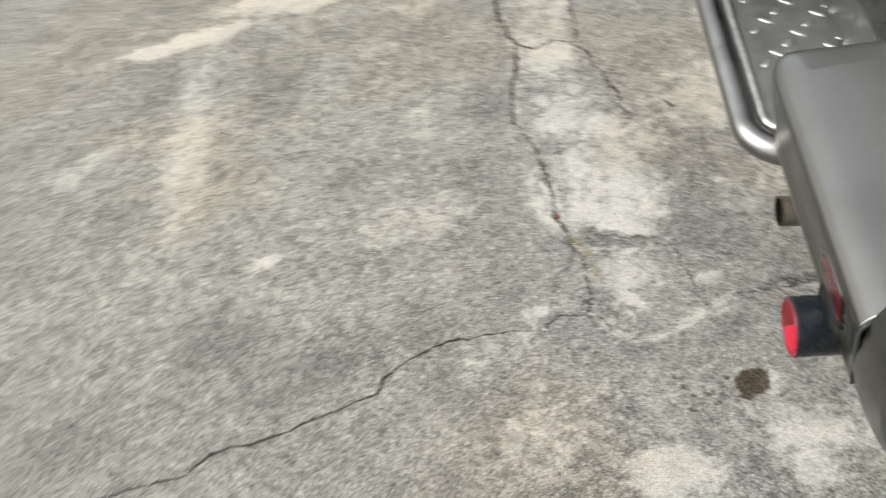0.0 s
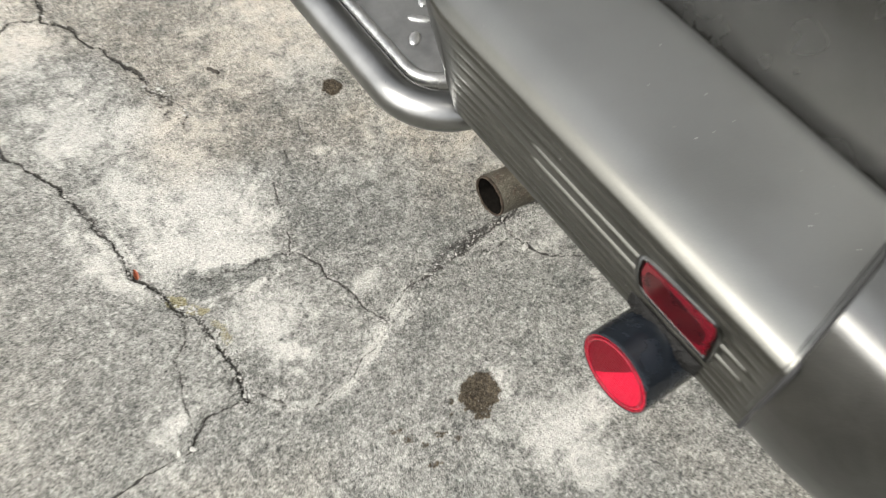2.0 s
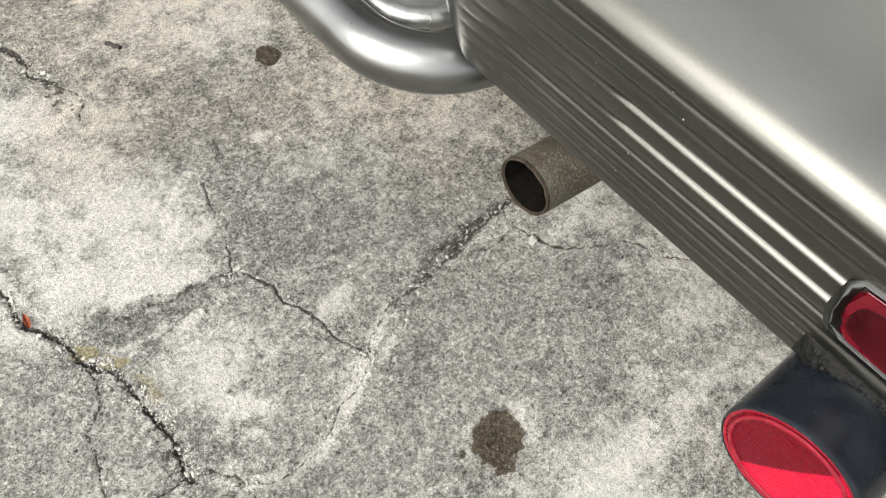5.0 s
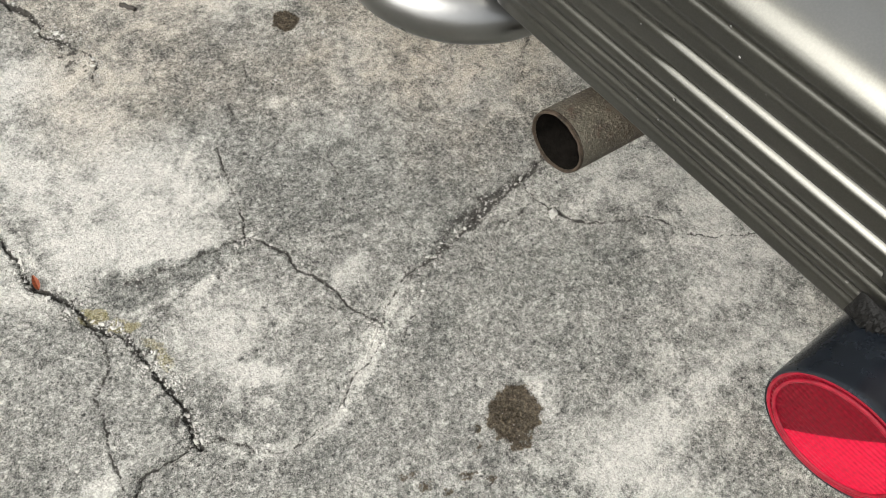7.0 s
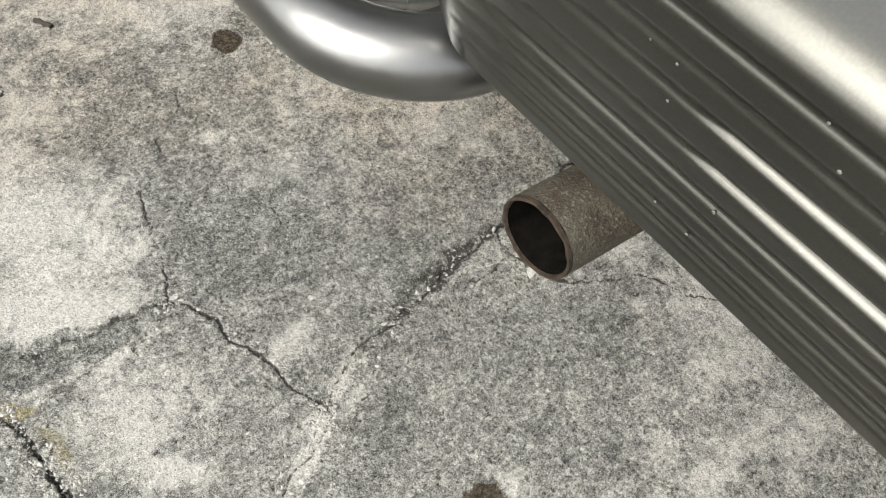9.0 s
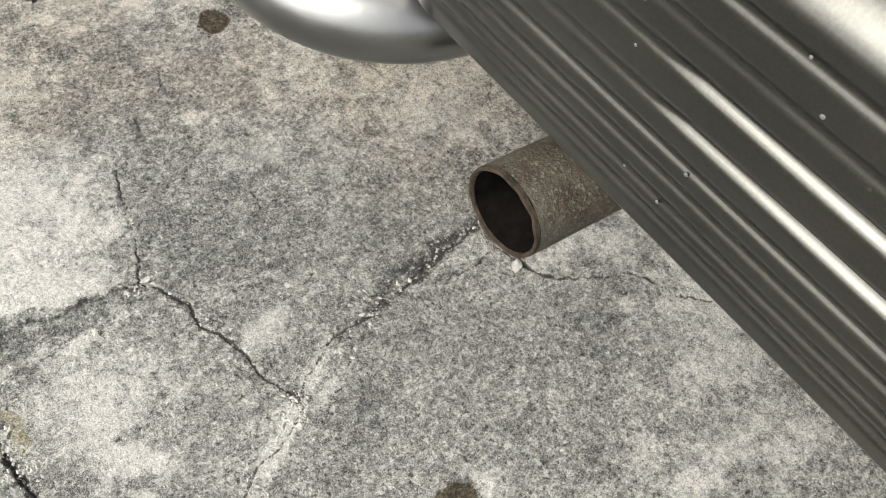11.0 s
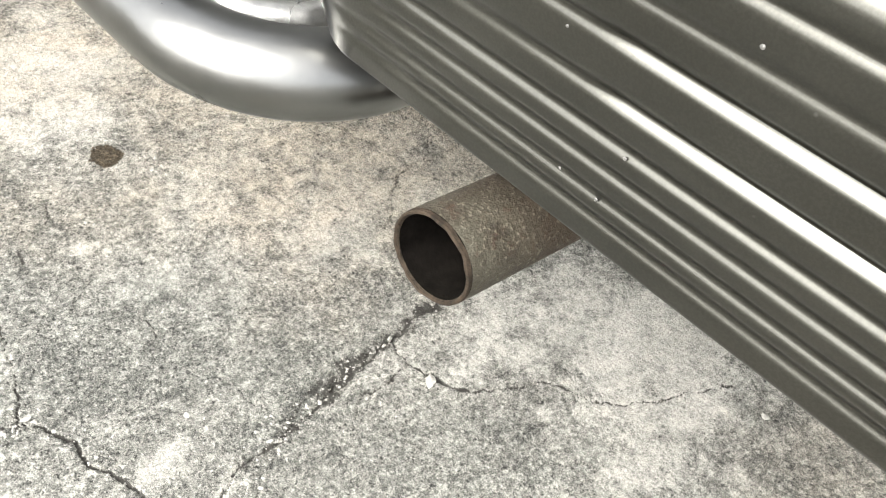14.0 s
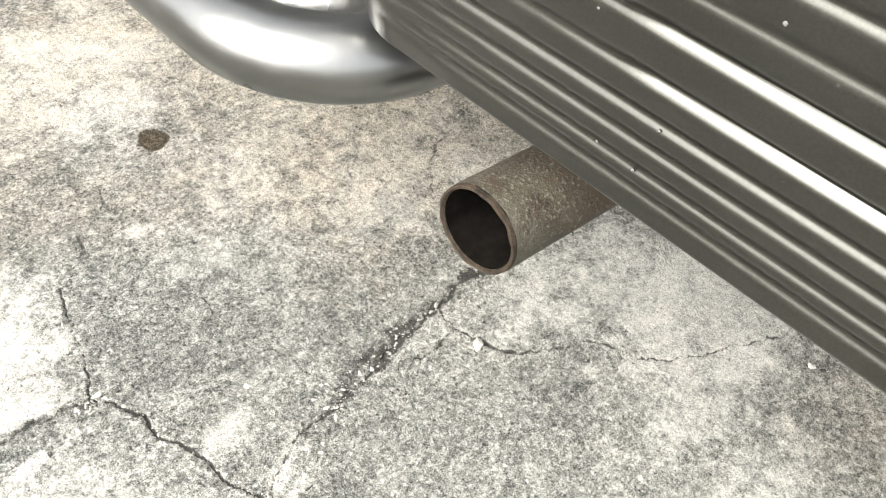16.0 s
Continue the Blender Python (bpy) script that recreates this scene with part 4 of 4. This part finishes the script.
for name, lo, mat, text in (("upper_lens", True, RED_DIM, "red upper lens segment, painted dim where little light returns"), ("lower_lens", False, RED_LIT, "red lower lens segment, painted bright with returned light")):
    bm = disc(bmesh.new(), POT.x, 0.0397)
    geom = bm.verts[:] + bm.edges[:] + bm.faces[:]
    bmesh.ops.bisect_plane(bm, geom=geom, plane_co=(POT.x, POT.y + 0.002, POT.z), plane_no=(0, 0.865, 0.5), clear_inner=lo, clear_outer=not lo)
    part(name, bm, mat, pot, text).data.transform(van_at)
bm = bmesh.new()
tube([(POT.x + 0.0005, POT.y + 0.0393 * math.cos(t), POT.z + 0.0393 * math.sin(t)) for t in (2 * math.pi * i / 48 for i in range(49))], 0.0016, 8, bm=bm)
part("lens_rim", bm, RED_RIM, pot, "clear red rim").data.transform(van_at)
bm = bmesh.new()
tube([(POT.x - 0.0008, POT.y + 0.0352 * math.cos(t), POT.z + 0.0352 * math.sin(t)) for t in (2 * math.pi * i / 48 for i in range(49))], 0.0013, 8, bm=bm)
part("lens_ring", bm, RED_RIM, pot, "raised clear red ring in the lens").data.transform(van_at)
bm = bmesh.new()
rows = []
for y in np.linspace(-0.063, 0.026, 190):
    row = []
    for a in np.linspace(-100, 100, 25):
        lump = 0.80 + 0.26 * noise.noise(Vector((y * 260, a * 0.04, 0.3))) + 0.24 * noise.noise(Vector((y * 760, a * 0.10, 4.0)))
        fade = min(1.0, (0.0275 - y) / 0.012, (y + 0.0645) / 0.012)
        row.append(bm.verts.new((0.0505 - 0.0075 * math.cos(radians(a)) * lump * fade, y, 0.5420 + 0.0105 * math.sin(radians(a)))))
    rows.append(row)
for r, q in zip(rows, rows[1:]):
    for a, b, c, d in zip(r, r[1:], q[1:], q):
        bm.faces.new((a, b, c, d))
on_van(part("reflector_bracket", bm, GRIME, van, "grimy black bracket under the bumper"))


# rectangular lamp in the ribbed face
def slab(bm, corners, depth, sink=0.0, bevel=0.002):
    """A plate that lies on the bumper's face: corners as (y, z)."""
    front = [bm.verts.new((face_x(z) + sink, y, z)) for y, z in corners]
    rear = [bm.verts.new((face_x(z) + sink + depth, y, z)) for y, z in corners]
    bm.faces.new(front)
    bm.faces.new(rear[::-1])
    n = len(front)
    for i in range(n):
        bm.faces.new((front[i], front[(i + 1) % n], rear[(i + 1) % n], rear[i]))
    if bevel:
        edges = [bm.edges.get((front[i], front[(i + 1) % n])) for i in range(n)]
        bmesh.ops.bevel(bm, geom=edges, offset=bevel, segments=3, affect="EDGES")
    return bm


LAMP_EDGE = [(0.011, 0.5725), (0.0170, 0.5780), (0.0200, 0.5880), (0.0212, 0.6000), (0.0215, 0.6110), (0.0200, 0.6190), (-0.054, 0.6270), (-0.059, 0.6245), (-0.061, 0.6190), (-0.0615, 0.5760), (-0.060, 0.5725)]
lamp = on_van(part("marker_lamp", slab(bmesh.new(), LAMP_EDGE, 0.02, -0.0018), RED_LAMP,
                   van, "deep red rectangular lamp set into the bumper ribs"))
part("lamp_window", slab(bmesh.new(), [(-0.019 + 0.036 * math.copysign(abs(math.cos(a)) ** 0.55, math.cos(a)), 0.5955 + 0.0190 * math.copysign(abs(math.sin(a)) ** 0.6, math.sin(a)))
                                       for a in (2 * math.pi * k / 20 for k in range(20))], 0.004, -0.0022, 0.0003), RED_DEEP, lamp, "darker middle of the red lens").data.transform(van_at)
frame_bm = bmesh.new()
outer_line = [(0.015, 0.5675), (0.0245, 0.5740), (0.0285, 0.5870), (0.0290, 0.6020), (0.0280, 0.6160), (0.0225, 0.6225), (-0.054, 0.6308), (-0.0625, 0.6285), (-0.0665, 0.6210), (-0.067, 0.5720), (-0.064, 0.5675)]
for k in range(len(LAMP_EDGE)):
    n = (k + 1) % len(LAMP_EDGE)
    slab(frame_bm, [LAMP_EDGE[k], LAMP_EDGE[n], outer_line[n], outer_line[k]], 0.012, -0.0014, 0.0)
bmesh.ops.remove_doubles(frame_bm, verts=frame_bm.verts, dist=0.0002)
part("lamp_frame", frame_bm, PAINT, lamp, "thin worn silver frame").data.transform(van_at)


# rear step: bent steel tube round a tread plate
step = new("rear_step")
step.parent = van
tagged(step, "bright steel tube step with a grey chequered tread plate")
step.matrix_parent_inverse = Matrix.Identity(4)
z = 0.494
left = [(0.027, y, z) for y in np.linspace(0.58, 0.406, 8)] + [(x, y, z) for x, y in arc(0.107, 0.401, 0.080, 180, 270, 14)] + [(0.16, 0.321, z), (0.30, 0.321, z), (0.45, 0.321, z)]
right = [(x, 1.16 - y, q) for x, y, q in left]
bm = tube(right[::-1] + left[1:], 0.0229, 28)
part("step_tube", bm, STEEL, step, "bent bright steel tube").data.transform(van_at)
bm = bmesh.new()
corner = arc(0.100, 0.412, 0.046, 270, 180, 10)
outline = [(0.40, 0.366)] + corner + [(x, 1.16 - y) for x, y in corner[::-1]] + [(0.40, 0.794)]
top = [bm.verts.new((x, y, 0.4995)) for x, y in outline]
low = [bm.verts.new((x, y, 0.480)) for x, y in outline]
bm.faces.new(top)
bm.faces.new(low[::-1])
for i in range(len(top)):
    j = (i + 1) % len(top)
    bm.faces.new((top[i], low[i], low[j], top[j]))
bmesh.ops.bevel(bm, geom=[bm.edges.get((top[i], top[(i + 1) % len(top)])) for i in range(len(top))], offset=0.003, segments=3, affect="EDGES")
plate = part("tread_plate", bm, TREAD, step, "grey chequered metal tread plate")
plate.data.transform(van_at)

rim_path = []
for (ax, ay), (bx, by) in zip(outline[:-1], outline[1:]):
    n = max(2, int(math.hypot(bx - ax, by - ay) / 0.012))
    rim_path += [(ax + (bx - ax) * k / n, ay + (by - ay) * k / n) for k in range(n)]
rim_path = [(x + 0.005 * (1 if x < 0.08 else 0), y + 0.005 * (1 if y < 0.58 else -1), 0.4960 + 0.0008 * noise.noise(Vector((x * 40, y * 40, 0)))) for x, y in rim_path]
part("plate_rim", tube(rim_path, 0.0088, 14), RIM_STEEL, plate, "bright worn raised rim").data.transform(van_at)


def stud_mesh(turn, length, width):
    bm = bmesh.new()
    bmesh.ops.create_uvsphere(bm, u_segments=10, v_segments=6, radius=1)
    for v in bm.verts:
        v.co = Vector((math.copysign(abs(v.co.x) ** 0.75, v.co.x) * length, v.co.y * width, max(v.co.z, 0) * 0.0036))
        v.co.rotate(Euler((0, 0, radians(turn))))
    for f in bm.faces:
        f.smooth = True
    me = bpy.data.meshes.new("stud")
    bm.to_mesh(me)
    bm.free()
    me.materials.append(STUD)
    return me


STUDS = (stud_mesh(-45, 0.016, 0.0060), stud_mesh(48, 0.0125, 0.0075))
for n in range(-8, 9):
    for m in range(-8, 9):
        for k, half in ((0, 0.0), (1, 0.5)):
            px, py = 0.070 + 0.046 * (n + half) + 0.046 * m, 0.520 + 0.051 * (n + half) - 0.048 * m
            if 0.072 < px < 0.385 and 0.385 < py < 0.775:
                stud = new("stud", STUDS[k])
                stud.parent = plate
                stud.location = (px - 1.2, py - 0.58, 0.4992)

# ladder rail foot before the tailgate
bm = tube([(0.143, -0.089, 0.804), (0.1425, -0.0888, 0.810), (0.142, -0.087, 0.86), (0.141, -0.0855, 0.95), (0.143, -0.085, 1.12), (0.157, -0.085, 1.6), (0.27, -0.085, 1.70)], 0.0135, 20)
rail = on_van(part("ladder_rail", bm, BODY, van, "grey painted ladder rail before the tailgate"))
for zz in (0.832, 0.904):
    bm = tube([(0.142, -0.0875, zz - 0.0015), (0.142, -0.0875, zz + 0.0015)], 0.0142, 20)
    part("rail_band", bm, BODY, rail, "thin raised band").data.transform(van_at)
bm = bmesh.new()
box(bm, 0.150, -0.108, 0.850, 0.228, -0.092, 0.925, 0.004)
on_van(part("rail_bracket", bm, RUBBER, van, "black rubber-padded bracket of the ladder"))
bm = bmesh.new()
tube([(0.1285, -0.0855, 0.936), (0.126, -0.0855, 0.936), (0.1235, -0.0855, 0.936)], 0.0085, 16, bm=bm)
on_van(part("bracket_bolt", bm, CHROME, van, "chrome bolt head"))


# ---- loose things on the concrete ----
def pebble(x, y, size, seed):
    """An angular chip of broken concrete."""
    rng = random.Random(seed)
    bm = bmesh.new()
    bmesh.ops.create_icosphere(bm, subdivisions=2, radius=1)
    sx, sy, sz = size * rng.uniform(0.85, 1.25), size * rng.uniform(0.55, 0.85), size * rng.uniform(0.40, 0.60)
    cuts = [(Vector((rng.gauss(0, 1), rng.gauss(0, 1), rng.gauss(0, 0.8))).normalized(), rng.uniform(0.45, 0.8)) for _ in range(9)]
    for v in bm.verts:
        for n, reach in cuts:
            over = v.co.dot(n) - reach
            if over > 0:
                v.co -= n * over
        w = 1 + 0.10 * noise.noise(v.co * 2.3 + Vector((seed, 0, 0)))
        v.co = Vector((v.co.x * sx * w, v.co.y * sy * w, v.co.z * sz * w))
        v.co.rotate(Euler((rng.uniform(-0.02, 0.02), 0, seed * 1.7)))
    ob = part("pebble", bm, STONE, smooth=False)
    ob.location = (x, y, ground_height(x, y) + sz * 0.40)
    return tagged(ob, "small pale grey chip lying on the concrete", "pebble", "loose pebbles")


PEBBLES = ((0.064, 0.487, 0.0042), (-0.052, 0.574, 0.0050), (-0.039, 0.546, 0.0032), (0.285, 0.435, 0.0045), (0.275, 0.433, 0.0038), (0.283, 0.366, 0.0092),
           (0.136, 0.420, 0.0036), (0.142, 0.414, 0.0030), (0.110, 0.414, 0.0040), (0.111, 0.401, 0.0034), (0.118, 0.409, 0.0028), (0.175, 0.420, 0.0034))
PEBBLES += ((0.202, 0.421, 0.0030), (0.075, 0.379, 0.0036), (0.066, 0.387, 0.0030), (0.082, 0.386, 0.0026), (0.237, 0.832, 0.0036), (0.222, 0.815, 0.0040),
            (-0.094, 1.040, 0.0060), (-0.088, 1.028, 0.0050), (-0.074, 0.963, 0.0050), (-0.080, 0.951, 0.0042), (-0.296, 0.706, 0.0048), (-0.291, 0.642, 0.0042))
PEBBLES += ((-0.256, 0.573, 0.0048), (-0.263, 0.582, 0.0032), (-0.248, 0.560, 0.0036), (-0.224, 0.502, 0.0050), (-0.240, 0.492, 0.0038), (-0.232, 0.484, 0.0034),
            (-0.240, 0.383, 0.0062), (-0.235, 0.376, 0.0045), (-0.007, 0.230, 0.0036), (0.204, 0.223, 0.0030), (0.393, 0.127, 0.0030), (0.548, 0.098, 0.0052))
PEBBLES += ((0.003, 0.379, 0.0030), (0.010, 0.372, 0.0028), (-0.002, 0.370, 0.0026), (-0.034, 0.344, 0.0034), (-0.045, 0.338, 0.0028), (-0.34, 0.345, 0.0085),
            (-0.36, 0.352, 0.0066), (-0.205, 0.338, 0.0035), (0.06, 0.73, 0.0030), (0.12, 0.33, 0.0024), (-0.193, 0.330, 0.0032), (-0.115, 1.06, 0.0055),
            (0.115, 0.776, 0.0028), (0.121, 0.768, 0.0026), (0.283, 0.663, 0.0028), (-0.015, 0.801, 0.0036), (0.101, 0.509, 0.0024), (0.013, 0.506, 0.0024))
for k, (px, py, size) in enumerate(PEBBLES):
    pebble(px, py, size, k + 1)


def crumbs():
    """Grit and broken edges along the cracks."""
    rng = random.Random(4)
    verts, faces = [], []
    base = [(1, 0, 0), (-0.6, 0.8, 0), (-0.5, -0.85, 0), (0.1, 0.05, 0.8), (0.5, 0.6, 0.45), (-0.1, -0.6, 0.5)]
    tris = [(0, 1, 3), (1, 2, 3), (2, 0, 3), (0, 4, 1), (1, 4, 3), (0, 3, 4), (2, 5, 0), (0, 5, 3), (2, 3, 5)]

    def grit(x, y, s):
        a, n = rng.uniform(0, 6.28), len(verts)
        zz = ground_height(x, y) - s * 0.1
        for bx, by, bz in base:
            q = rng.uniform(0.7, 1.2) * s
            verts.append((x + q * (bx * math.cos(a) - by * math.sin(a)), y + q * (bx * math.sin(a) + by * math.cos(a)), zz + bz * q * 0.9))
        faces.extend(tuple(n + i for i in t) for t in tris)

    for points, many in ((CRACK_LONG, 900), (CRACK_BOW, 170), (CRACK_EDGE, 300), (CRACK_DIRT, 170), (CRACK_TAIL, 150), (CRACK_PATCH, 50), (CRACK_THIN, 60), (CRACK_FORK, 30), (CRACK_RIGHT, 40)):
        for _ in range(many):
            k = rng.randrange(len(points) - 1)
            t = rng.random()
            (ax, ay), (bx, by) = points[k], points[k + 1]
            grit(ax + (bx - ax) * t + rng.gauss(0, 0.008), ay + (by - ay) * t + rng.gauss(0, 0.008), abs(rng.gauss(0.0, 0.0012)) + 0.0005)
    for cx, cy, r, many in ((0.005, 0.372, 0.012, 90), (0.165, 0.42, 0.024, 22), (-0.092, 1.03, 0.022, 120), (-0.25, 0.56, 0.012, 70), (-0.305, 0.69, 0.012, 60), (-0.24, 0.49, 0.010, 90), (-0.225, 0.455, 0.009, 60), (-0.275, 0.61, 0.010, 60), (-0.06, 0.572, 0.008, 30), (-0.236, 0.40, 0.010, 50), (0.13, 0.416, 0.016, 30), (0.22, 0.43, 0.010, 20), (-0.33, 0.88, 0.012, 50)):
        for _ in range(many):
            grit(cx + rng.gauss(0, r), cy + rng.gauss(0, r * 0.7), abs(rng.gauss(0, 0.0013)) + 0.0007)
    for _ in range(500):
        grit(rng.uniform(-0.6, 0.6), rng.uniform(-0.05, 1.2), abs(rng.gauss(0, 0.0007)) + 0.0005)
    me = bpy.data.meshes.new("grit")
    me.from_pydata(verts, [], faces)
    me.materials.append(GRIT)
    tagged(new("grit", me), "pale concrete grit and crumbs along the cracks", "grit", kind="stuff")


crumbs()


def build_leaf():
    bm = bmesh.new()
    rows = []
    for k in range(9):
        t = k / 8
        w = 0.0052 * math.sin(math.pi * min(1, t * 0.93 + 0.05)) ** 0.8 + 0.0003
        rows.append([bm.verts.new(((t - 0.5) * 0.030, w * s, 0.0022 + 0.0022 * abs(s) + 0.003 * (t - 0.5) ** 2 * 4 * 0.5)) for s in (-1, -0.5, 0, 0.5, 1)])
    for a, b in zip(rows, rows[1:]):
        for i in range(4):
            bm.faces.new((a[i], a[i + 1], b[i + 1], b[i]))
    bmesh.ops.solidify(bm, geom=bm.faces[:], thickness=0.0004)
    ob = part("dry_leaf", bm, LEAF)
    ob.matrix_world = pose(-0.293, 0.666, ground_height(-0.293, 0.666) + 0.0012, 0, 0, 84) @ Matrix.Diagonal((0.78, 0.72, 0.9, 1))
    return tagged(ob, "small curled orange-brown dry leaf in a crack", "leaf")


build_leaf()
bm = tube([(-0.013, -0.001, 0), (-0.006, 0.001, 0.0006), (0.002, -0.001, 0.0008), (0.008, 0.0012, 0.0004), (0.013, 0.0, 0)], 0.0034, 10)
twig = part("twig", bm, TWIG)
twig.matrix_world = pose(0.014, 1.027, ground_height(0.014, 1.027) + 0.003, 0, 0, -62)
tagged(twig, "short dark twig lying on the concrete", "twig")
